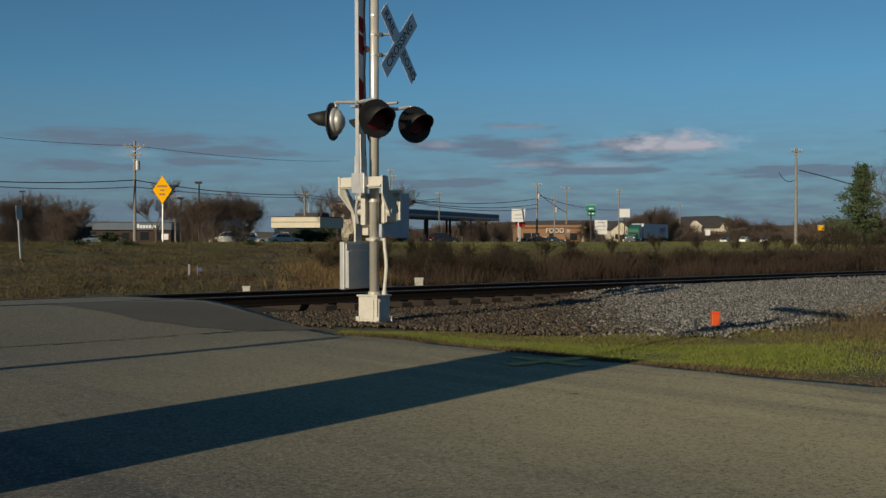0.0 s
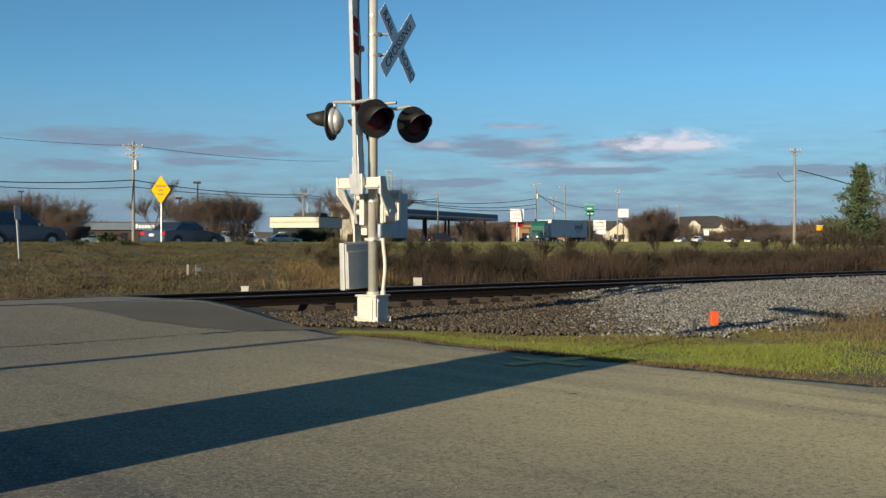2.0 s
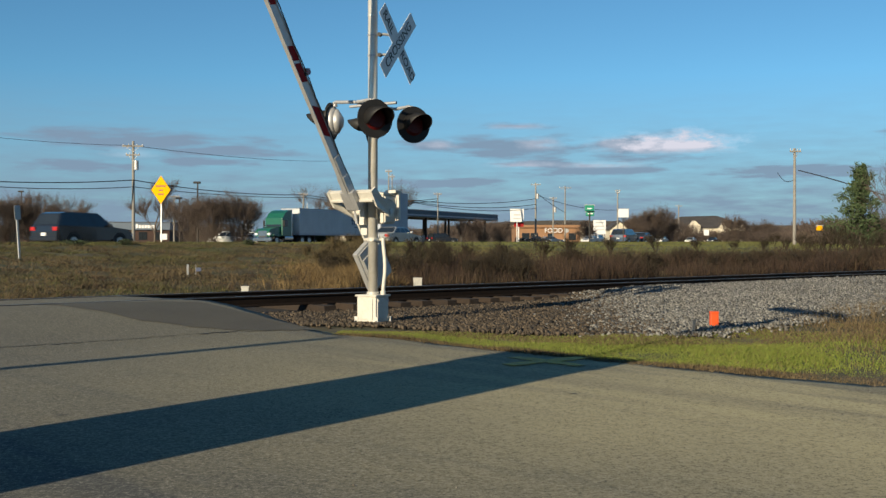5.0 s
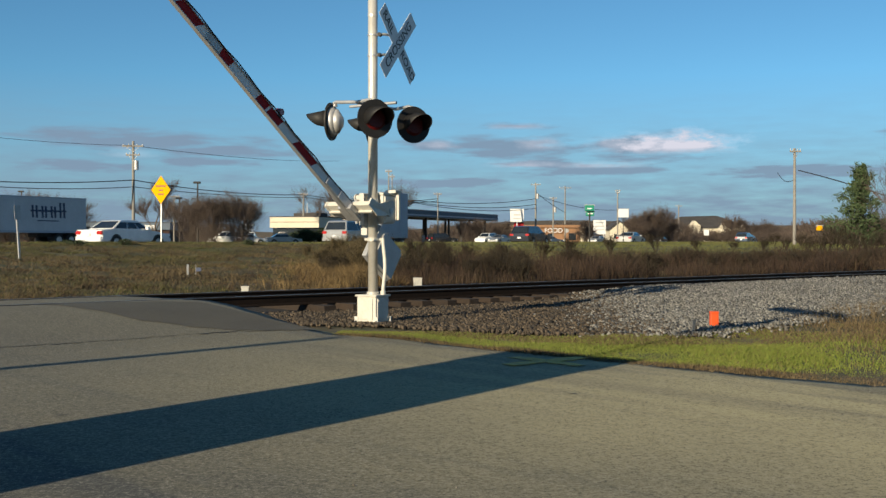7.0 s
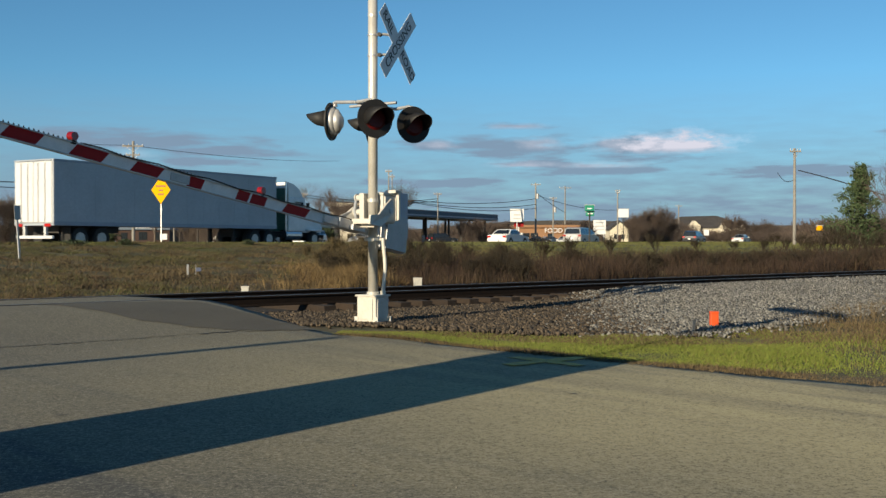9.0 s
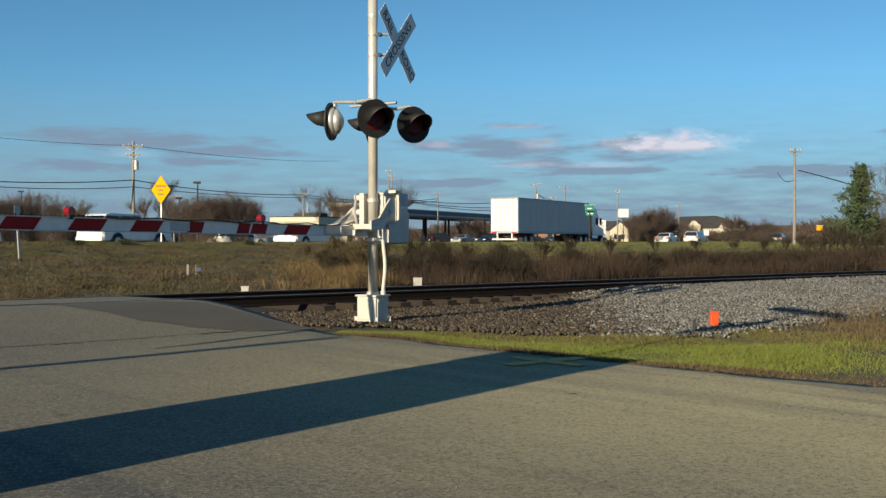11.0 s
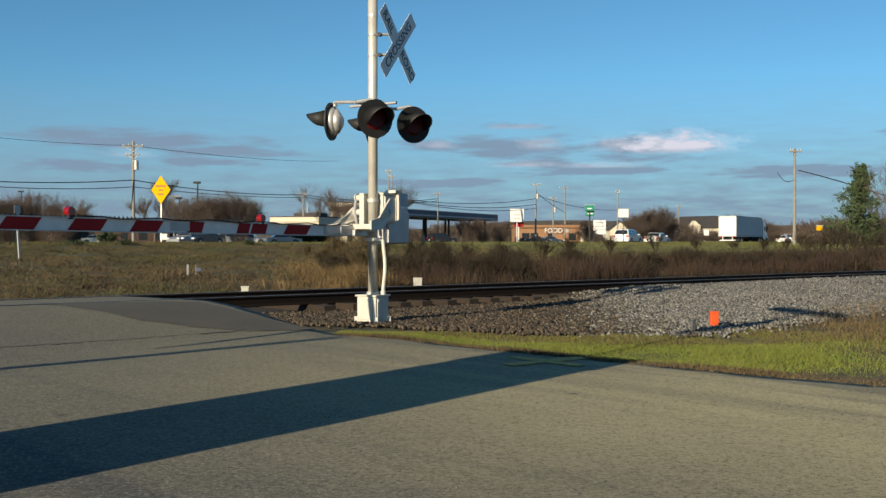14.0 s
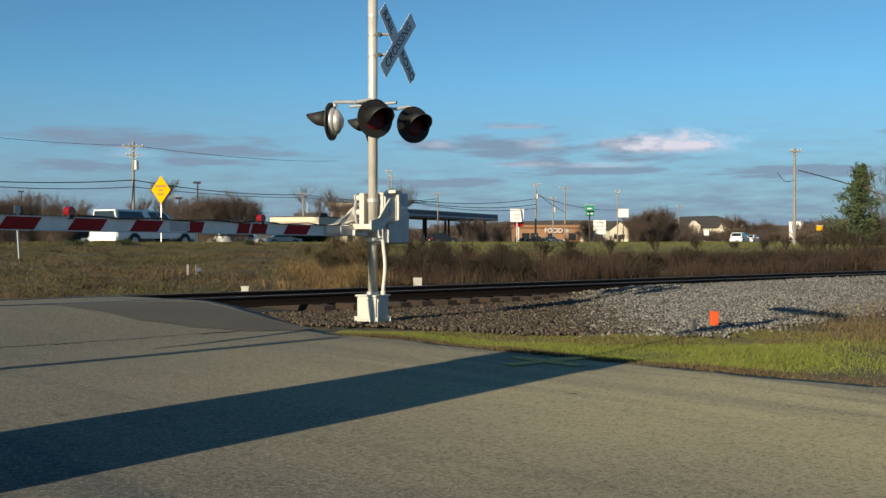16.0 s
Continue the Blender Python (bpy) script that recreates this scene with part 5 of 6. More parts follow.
part("flagpole", cyl(B(), (0.2, 4, 3.95), (0.2, 4, 5.9), 0.06, seg=8), M["white"], b)
part("fascia_groove", bx(B(), -3.6, 3.6, -0.53, -0.5, 3.1, 3.17), M["roof"], b)
b = flat_building("small cream two-storey block behind trees", -24.18, -15.68, 230.0, 8, 8.9, M["cream"], M["cream"], 0.9, 0, (-3, 3))
windows(b, (-3, -1, 1, 3), 5.2, 6.6, 0.0, 1.3)
part("roof_band", bx(B(), -4.6, 4.6, -0.3, 8.2, 6.9, 7.6), M["roof"], b)
b = flat_building("brown brick food shop with pale lettering", 15.22, 30.0, 225.0, 12, 4.05, M["brick"], M["brick"], 0.7, 0, (-5.2, -3.4, 4.6))
words("FOOD", 1.35, M["reflect"], b, pose(0.6, -0.53, 2.7, 90, 0, 0), 0.04)
part("sign_disc", cyl(B(), (3.4, -0.02, 2.7), (3.4, -0.1, 2.7), 0.45, seg=16), M["signback"], b)
part("pale_wing", bx(B(), 6.2, 7.2, -1.4, 4, -0.3, 3.5, bev=0.05), M["cream"], b)


def gable(label, x, y, w, h0, h1, depth=8.0, wall="cream"):
    t = thing("house", label, "house", pose(x, y, FAR_Z), "gabled houses beyond the highway")
    part("wall", plate(B(), [(-w / 2, -0.3), (w / 2, -0.3), (w / 2, h0), (0, h1), (-w / 2, h0)], 1, 0, depth), M[wall], t)
    o = 0.35
    for s in (-1, 1):
        part("roof", plate(B(), [(0, h1 + 0.03), (s * (w / 2 + o), h0 - o * (h1 - h0) / (w / 2) + 0.03), (s * (w / 2 + o), h0 - o * (h1 - h0) / (w / 2) + 0.25), (0, h1 + 0.3)], 1, -0.4, depth + 0.4), M["roof"], t)
    windows(t, (-w / 5, w / 5), 1.0, 2.2, 0.0, w / 6)
    part("door", bx(B(), -0.5, 0.5, -0.05, 0.03, 0, 2.05), M["dimbrick"], t)


gable("small cream gabled house", 19.78, 260.0, 4.5, 3.0, 4.7)
gable("small cream gabled house", 28.14, 265.0, 4.5, 3.2, 4.9)
gable("small cream gabled house with dark roof", 42.03, 255.0, 4.4, 3.4, 5.2)
t = thing("apartment_building", "long hip-roofed building with cream gables", "apartment building", pose(87.09, 350.0, FAR_Z) @ Matrix.Diagonal((1.1, 1.0, 1.08, 1)))
part("wall", bx(B(), -12.5, 12.5, 0, 14, -0.3, 4.6, bev=0.05), M["cream"], t)
bm = B()
lo = [bm.verts.new(v) for v in ((-13.2, -0.6, 4.5), (13.2, -0.6, 4.5), (13.2, 14.6, 4.5), (-13.2, 14.6, 4.5))]
hi = [bm.verts.new(v) for v in ((-7, 6, 8.1), (3.5, 6, 8.4), (3.5, 8, 8.4), (-7, 8, 8.1))]
bm.faces.new(hi)
bm.faces.new(lo[::-1])
for k in range(4):
    bm.faces.new((lo[k], lo[(k + 1) % 4], hi[(k + 1) % 4], hi[k]))
bmesh.ops.recalc_face_normals(bm, faces=bm.faces)
part("roof", bm, M["roof"], t)
for x, w, h in ((-10.5, 3.0, 6.3), (-4.5, 3.4, 6.7), (4, 3, 5.9), (10, 3.2, 5.7)):
    part("gable", plate(B(), [(x - w / 2, 0), (x + w / 2, 0), (x + w / 2, h - 1.5), (x, h), (x - w / 2, h - 1.5)], 1, -1.4, 5), M["cream"], t)
windows(t, (-11.2, -9.8, -5.3, -3.7, 0, 3.2, 4.8, 9.4, 10.8), 1.2, 2.6, -1.4, 0.9)

# filling station canopy
t = thing("station_canopy", "long blue-grey filling station canopy on slim columns", "canopy", pose(-6.3, 172.0, FAR_Z, 0, 0, 66.5))
part("roof", bx(B(), 0, 43, 0, 9, 4.55, 5.65, bev=0.06), M["canopy"], t)
part("soffit", bx(B(), 0.1, 42.9, 0.1, 8.9, 4.47, 4.55), M["concrete"], t)
part("roof_edge", bx(B(), -0.06, 43.06, -0.06, 9.06, 5.6, 5.74, bev=0.02), M["signback"], t)
part("fascia_stripe", bx(B(), 0.0, 43, -0.05, -0.01, 4.7, 4.95), M["trailer_grey"], t)
for x in (3, 13, 23, 33, 41):
    for y in (2.0, 7.0):
        part("column", bx(B(), x - 0.16, x + 0.16, y - 0.16, y + 0.16, -0.3, 4.47, bev=0.02), M["chassis"], t)
for x in (8, 18, 28):
    part("pump", bx(B(), x - 0.5, x + 0.5, 4.1, 4.9, -0.2, 1.6, bev=0.05), M["trailer_grey"], t)

# tall grey box trailer parked on the median
t = thing("parked_trailer", "tall blue-grey box trailer parked beside the highway", "trailer", pose(-4.77, 105.0, FAR_Z, 0, 0, 60))
part("box", bx(B(), -2.5, 2.5, 0, 1.3, 0.75, 5.2, bev=0.04), M["trailer_grey"], t)
part("frame", bx(B(), -2.3, 2.3, 0.1, 1.2, 0.5, 0.75), M["chassis"], t)
part("door", bx(B(), 0.9, 2.3, -0.03, 0.0, 0.9, 4.6, bev=0.01), M["trailer_grey"], t)
part("door", bx(B(), -2.3, 0.7, -0.03, 0.0, 0.9, 5.0, bev=0.01), M["trailer_grey"], t)
for x in (-0.5, 0.6):
    for y in (0.15, 1.15):
        part("wheel", cyl(B(), (x, y - 0.12, 0.48), (x, y + 0.12, 0.48), 0.48, seg=20), M["tyre"], t)

# signs over the businesses


def board_sign(label, x, y, w, h, top, material, posts=2, bars_=(), group="", ink="letter"):
    t = thing("business_sign", label, "sign", pose(x, y, FAR_Z), group)
    p = part("cabinet", bx(B(), -w / 2, w / 2, -0.2, 0.2, top - h, top, bev=0.03), material, t)
    part("trim", bx(B(), -w / 2 - 0.05, w / 2 + 0.05, -0.16, 0.16, top - 0.08, top + 0.05), M["signback"], t)
    for x_ in ((0,) if posts == 1 else (-w * 0.35, w * 0.35)):
        part("post", cyl(B(), (x_, 0, -0.3), (x_, 0, top - h + 0.02), 0.045 if w < 1.2 else 0.11, seg=8), M["galv"] if w > 1.2 else M["chassis"], t)
    for bz, bw, bh in bars_:
        part("bar", bx(B(), -bw / 2, bw / 2, -0.22, -0.19, bz - bh / 2, bz + bh / 2), M[ink], p)


board_sign("white illuminated shop sign with dark bars on a post", 13.84, 200.0, 2.5, 2.4, 6.5, M["reflect"], 1, ((5.4, 1.3, 0.2), (4.7, 1.5, 0.16)), ink="signback")
board_sign("red and white lower sign panel on a post", 14.23, 201.0, 1.8, 0.8, 4.0, M["red"], 1)
board_sign("white letter-board sign with dark text bars", 34.39, 235.0, 2.75, 3.1, 5.1, M["reflect"], 2, ((4.6, 1.7, 0.25), (3.8, 2.0, 0.2), (3.0, 1.8, 0.16)), ink="signback")
board_sign("blank white billboard on twin posts", 17.19, 102.0, 0.95, 0.8, 3.5, M["reflect"], 1)
board_sign("green highway guide sign with pale bars", 12.86, 94.0, 0.78, 0.5, 3.6, M["green"], 1, ((3.3, 0.4, 0.1),), ink="reflect")
board_sign("green highway guide sign with pale bars", 12.95, 94.3, 0.7, 0.4, 3.05, M["green"], 1, ((2.87, 0.45, 0.12),), ink="reflect")
board_sign("small white route marker sign", 32.01, 130.0, 0.55, 0.7, 1.85, M["reflect"], 1)
board_sign("small yellow warning sign among the brush", 31.67, 90.0, 0.42, 0.42, 1.75, M["yellow"], 1)
board_sign("small white roadside sign", -44.37, 170.0, 1.1, 0.9, 1.6, M["reflect"], 1)
board_sign("small white shop sign", -25.44, 140.0, 1.3, 0.8, 2.6, M["reflect"], 1)

# ---- trees and shrubs ----
bare_tree("bush", "large rounded bare grey-brown bush", "bush", 3, -27.86, 128.0, 7.0, 0.55, stems=12, levels=5, kids=3, first=0.34, least=0.014, r0=0.009, fuzz=6000)
bare_tree("bush", "large rounded bare grey-brown bush", "bush", 5, -24.66, 130.0, 6.6, 0.6, stems=10, levels=5, kids=3, first=0.34, least=0.014, r0=0.009, fuzz=6000)
bare_tree("bush", "large rounded bare grey-brown bush", "bush", 6, -31.10, 132.0, 6.2, 0.6, stems=8, levels=5, kids=3, first=0.34, least=0.014, r0=0.009, fuzz=6000)
bare_tree("tree", "slim bare winter tree", "tree", 8, -37.72, 140.0, 8.4, 0.5, least=0.018)
for k, (x, y, h) in enumerate(((-0.4036, 160, 8.0), (-0.3825, 165, 7.4), (-0.3656, 160, 7.8), (-0.3482, 170, 7.6), (-0.4195, 158, 7.6), (-0.3571, 155, 5.5), (-0.3920, 172, 7.6))):
    bare_tree("tree", "bare brown winter tree behind the shops", "tree", 20 + k, x * y, float(y), h, 0.62, stems=3, levels=5, kids=3, least=0.02, r0=0.011, group="bare trees behind the shops")
for k, (x, y, h) in enumerate(((-0.0919, 170, 8.2), (-0.0761, 165, 7.2), (-0.0417, 170, 9.4), (-0.1141, 175, 10.0), (-0.1025, 180, 6.8), (0.0243, 181, 4.4), (0.0375, 185, 4.6), (0.0534, 190, 4.3))):
    bare_tree("tree", "bare winter tree with fine twigs", "tree", 40 + k, x * y, float(y), h, 0.55, stems=2 if h > 8 else 4, levels=5, kids=3, least=0.013, r0=0.007, group="bare trees by the station")
for k, (x, y, h) in enumerate(((0.1326, 224, 4.9), (0.1802, 251, 6.7), (0.1934, 259, 8.7), (0.2013, 265, 9.2), (0.2092, 270, 7.0), (0.2885, 345, 7.5), (0.3043, 366, 8.3), (0.1881, 256, 5.1), (0.2726, 327, 8.9))):
    bare_tree("tree", "bare dark winter tree", "tree", 70 + k, x * y, float(y), h, 0.6, stems=4, levels=5, kids=3, least=0.028, r0=0.011, group="bare trees beyond the highway")
bare_tree("tree", "bare tree with slender pale branches", "tree", 93, 27.0, 60.0, 5.4, 0.45, stems=3, levels=5, kids=2, least=0.012, fuzz=500)
bare_tree("tree", "bare tree with slender pale branches", "tree", 97, 31.6, 73.0, 6.6, 0.4, stems=3, levels=5, kids=2, least=0.012, fuzz=500)


def leafy(name, label, category, x, y, h, r, material, n, cone=False, size=0.12, seed=1, z=None, group=""):
    """a crown of many small leaf clumps over a tapered trunk and limbs"""
    g = np.random.default_rng(seed)
    t = thing(name, label, category, pose(x, y, float(land(x, y)) if z is None else z), group)
    b = cyl(B(), (0, 0, -0.2), (0, 0, h * 0.92), h * 0.018 + 0.02, 0.015, 8)
    nb = 40
    tips = []
    for k in range(nb):
        u = (k + 0.5) / nb
        zz = h * (0.06 + 0.88 * u)
        rad = r * ((1 - u) ** 0.85 * g.uniform(0.35, 1.15) if cone else math.sqrt(max(0.02, 1 - (2 * u - 1) ** 2)) * g.uniform(0.5, 1.1))
        a = k * 2.4 + g.uniform(-0.5, 0.5)
        tip = (rad * math.cos(a), rad * math.sin(a), zz + (0.22 * rad if cone else 0.1 * rad))
        cyl(b, (0, 0, zz - 0.15 * rad), tip, 0.012 * h / 3, 0.004, 4)
        tips.append((zz, tip))
    part("trunk", b, M["bark"], t)
    k = g.integers(0, nb, n)
    w = g.random(n) ** 0.6
    zt = np.array([q[0] for q in tips])
    tt_ = np.array([q[1] for q in tips])
    base_ = np.stack((0 * zt, 0 * zt, zt - 0.05), -1)
    c = base_[k] + (tt_[k] - base_[k]) * w[:, None] + g.normal(0, 0.075 * r + 0.02, (n, 3)) * np.array((1, 1, 0.7))
    c[:, 2] = np.clip(c[:, 2], 0.02, h * 1.02)
    d = g.standard_normal((n, 3)) * 0.6 + (tt_[k] - base_[k]) / (np.linalg.norm(tt_[k] - base_[k], axis=1)[:, None] + 0.01) * 0.8 + np.array((0, 0, 0.25))
    d /= np.linalg.norm(d, axis=1)[:, None]
    e = np.cross(d, g.standard_normal((n, 3)))
    e /= np.linalg.norm(e, axis=1)[:, None] + 1e-9
    L = size * g.uniform(0.6, 1.4, n)[:, None]
    v = np.stack((c - d * L * 0.5, c + e * L * 0.2, c + d * L, c - e * L * 0.2), 1)
    cloudmesh("crown", v.reshape(-1, 3), (4 * np.arange(n)[:, None] + np.arange(4)), material, t)


leafy("evergreen_tree", "dark green young pine with uneven branches", "tree", 28.9, 74.0, 6.0, 2.7, M["needle"], 6500, True, 0.2, 11)
leafy("shrub", "dark green clipped hedge shrub", "shrub", -18.18, 141.0, 1.9, 2.0, M["hedge"], 2600, False, 0.3, 12, group="hedge by the bank")
leafy("shrub", "dark green clipped hedge shrub", "shrub", -15.79, 143.0, 2.1, 1.6, M["hedge"], 2200, False, 0.3, 13, group="hedge by the bank")
leafy("shrub", "dark green clipped hedge shrub", "shrub", -47.07, 150.0, 1.6, 1.6, M["hedge"], 1600, False, 0.3, 14)
for k, (x, y, h) in enumerate(((-0.0946, 34, 0.85), (-0.1051, 33, 0.7), (-0.0761, 36, 0.85), (-0.085, 31, 0.8), (-0.066, 30, 0.95), (-0.115, 30, 0.55), (-0.1, 28, 0.6), (-0.075, 27, 0.8), (-0.128, 35, 0.45), (-0.058, 34, 0.9))):
    bare_tree("shrub", "tan fuzzy leafless shrub on the bank", "shrub", 300 + k, x * y, float(y), h, 0.7, stems=12, levels=3, kids=3, first=0.4, least=0.006, group="tan shrubs on the bank", r0=0.008, twig="tanscrub", fuzz=1500)
for k, (x, y, h) in enumerate(((-0.0180, 29, 1.0), (-0.0296, 31, 1.3), (-0.0074, 30, 0.95), (-0.0497, 27, 0.8), (0.0190, 33, 1.0), (0.0507, 35, 1.0), (0.0930, 40, 1.15), (0.1194, 42, 1.2), (0.1564, 46, 1.2), (0.1986, 52, 1.3), (0.2383, 58, 0.88), (0.2726, 60, 0.88), (0.2990, 62, 1.04), (0.3202, 64, 1.10), (0.3413, 58, 1.26), (0.3598, 60, 1.92), (0.3783, 56, 1.76), (0.3994, 54, 1.84), (0.4179, 58, 1.92), (0.3677, 66, 2.24), (0.3360, 70, 1.43), (0.3096, 80, 1.26), (0.3519, 50, 1.5), (0.3888, 48, 1.5))):
    bare_tree("shrub", "brown leafless shrub in the brush", "shrub", 110 + k, x * y, float(y), h * 0.8, 0.6, stems=9, levels=3, kids=3, first=0.42, least=0.007, group="leafless shrubs beyond the track", r0=0.012, twig="scrub", fuzz=500)
protos = []
for k in range(5):
    protos.append(bare_tree("shrub", "brown leafless shrub in the brush", "shrub", 200 + k, -0.03 * k, 28.0 + 2 * k, 0.75, 0.75, stems=14, levels=3, kids=3, first=0.4, least=0.005, group="leafless shrubs beyond the track", r0=0.01, twig="scrub", fuzz=600))
for k in range(85):
    s, p = rng.uniform(2.0, 46), rng.uniform(2.9, 7.5)
    x, y = track_xy(s, p)
    if off_road(x, y) < -5:
        copy_thing(protos[k % 5], pose(x, y, float(land(x, y)) - 0.05, 0, 0, rng.uniform(0, 360)))
for k, (x, y) in enumerate(((-0.3466, 41), (-0.2969, 43), (-0.3402, 40.5), (-0.1817, 47))):
    leafy("weed", "low green weed clump on the crest", "weed", x * y, float(y), 0.22, 0.32, M["hedge"], 420, False, 0.07, 30 + k, group="weeds on the crest")


def woods(name, label, x0, x1, y, h0, h1, n, material):
    """far leafless woods: many fine upright twigs"""
    x = rng.uniform(x0, x1, n)
    yy = y + rng.uniform(-8, 8, n)
    crown = 0.5 + 0.25 * np.sin(x * 0.23 + y) + 0.25 * np.sin(x * 0.61 + 2)
    top = h0 + (h1 - h0) * crown
    zb = rng.random(n) ** 0.8 * top
    l = rng.uniform(0.5, 1.6, n)
    P = np.stack((x, yy, FAR_Z + zb * 0.8), -1)
    Q = P + np.stack((rng.normal(0, 0.45, n), rng.normal(0, 0.3, n), 1 + 0 * x), -1) * l[:, None]
    segs = list(zip(P, Q, np.full(n, 0.05), np.full(n, 0.02)))
    tagged(bars(name, segs, material, None, 0.02), label, "woods", kind="stuff")


woods("far_woods", "distant leafless brown woods along the horizon", -113.19, -50.00, 260.0, 3.0, 6.0, 9000, M["twig"])
woods("far_woods", "distant leafless brown woods behind the station", -31.95, 19.40, 270.0, 3.0, 6.5, 8000, M["twig"])
woods("far_woods", "distant leafless brown woods behind the houses", 33.09, 68.33, 290.0, 4.5, 8.0, 7000, M["twig"])
woods("far_woods", "distant leafless brown woods beside the highway", 100.87, 179.06, 370.0, 4.5, 7.5, 11000, M["twig"])
woods("far_woods", "leafless brown thicket beyond the bend", 38.41, 49.75, 110.0, 0.9, 2.2, 9000, M["twig"])
woods("far_woods", "leafless brown thicket before the far gables", 60.0, 98.0, 333.0, 2.2, 4.2, 9000, M["twig"])
woods("far_woods", "leafless brown thicket beyond the far carriageway", 100.0, 175.0, 345.0, 2.8, 5.2, 11000, M["twig"])
s = np.linspace(-1, 1, 160)
X = np.stack((s * 1500,) * 2)
Y = np.full(X.shape, 900.0)
Z = np.stack((np.full(160, -3.0), 9 + 5 * np.sin(s * 9 + 1) + 3 * np.sin(s * 31) + 6 * np.exp(-((s - 0.15) / 0.09) ** 2)))
tagged(sheet("backdrop", X, Y, Z, M["hill"]), "low wooded ridge on the horizon", "ridge", kind="structure")

# ---- vehicles: x forward, z up from the road ----


def wheel(parent, x, y, r, w, m="rim"):
    s = 1 if y > 0 else -1
    b = cyl(B(), (x, y - w / 2, r), (x, y + w / 2, r), r, seg=22)
    bmesh.ops.bevel(b, geom=[e for e in b.edges if len(e.link_faces) == 2 and abs(e.calc_face_angle(0)) > 1.2], offset=0.03, segments=2, affect="EDGES")
    t = part("wheel", b, M["tyre"], parent)
    part("rim", cyl(B(), (x, y + s * (w / 2 - 0.03), r), (x, y + s * (w / 2 + 0.008), r), r * 0.62, r * 0.55, 16), M[m], t)


SHAPES = dict(
    sedan=dict(L=4.7, W=1.8, low=[(0, 0.35), (0, 0.72), (0.06, 0.92), (0.9, 0.98), (1.2, 0.99), (3.1, 0.96), (4.3, 0.78), (4.65, 0.6), (4.7, 0.35)], cab=[(0.75, 0.96), (1.45, 1.4), (2.5, 1.43), (3.35, 0.95)], b0=0.9),
    suv=dict(L=4.75, W=1.88, low=[(0, 0.4), (0, 0.8), (0.05, 1.08), (0.2, 1.1), (3.4, 1.06), (4.45, 0.95), (4.7, 0.75), (4.75, 0.4)], cab=[(0.1, 1.08), (0.4, 1.68), (0.7, 1.75), (2.6, 1.72), (3.5, 1.05)], b0=1.0),
    van=dict(L=5.05, W=1.95, low=[(0, 0.38), (0, 0.85), (0.05, 1.05), (0.15, 1.08), (4.0, 1.0), (4.75, 0.85), (5.0, 0.65), (5.05, 0.38)], cab=[(0.08, 1.06), (0.32, 1.68), (0.6, 1.76), (3.0, 1.72), (4.15, 0.99)], b0=1.0),
    pickup=dict(L=5.7, W=1.95, low=[(0, 0.5), (0, 1.12), (0.04, 1.15), (2.3, 1.15), (4.4, 1.12), (5.5, 1.05), (5.68, 0.85), (5.7, 0.5)], cab=[(0.06, 1.14), (0.1, 1.95), (2.3, 1.98), (3.6, 1.86), (4.35, 1.1)], b0=1.1),
)


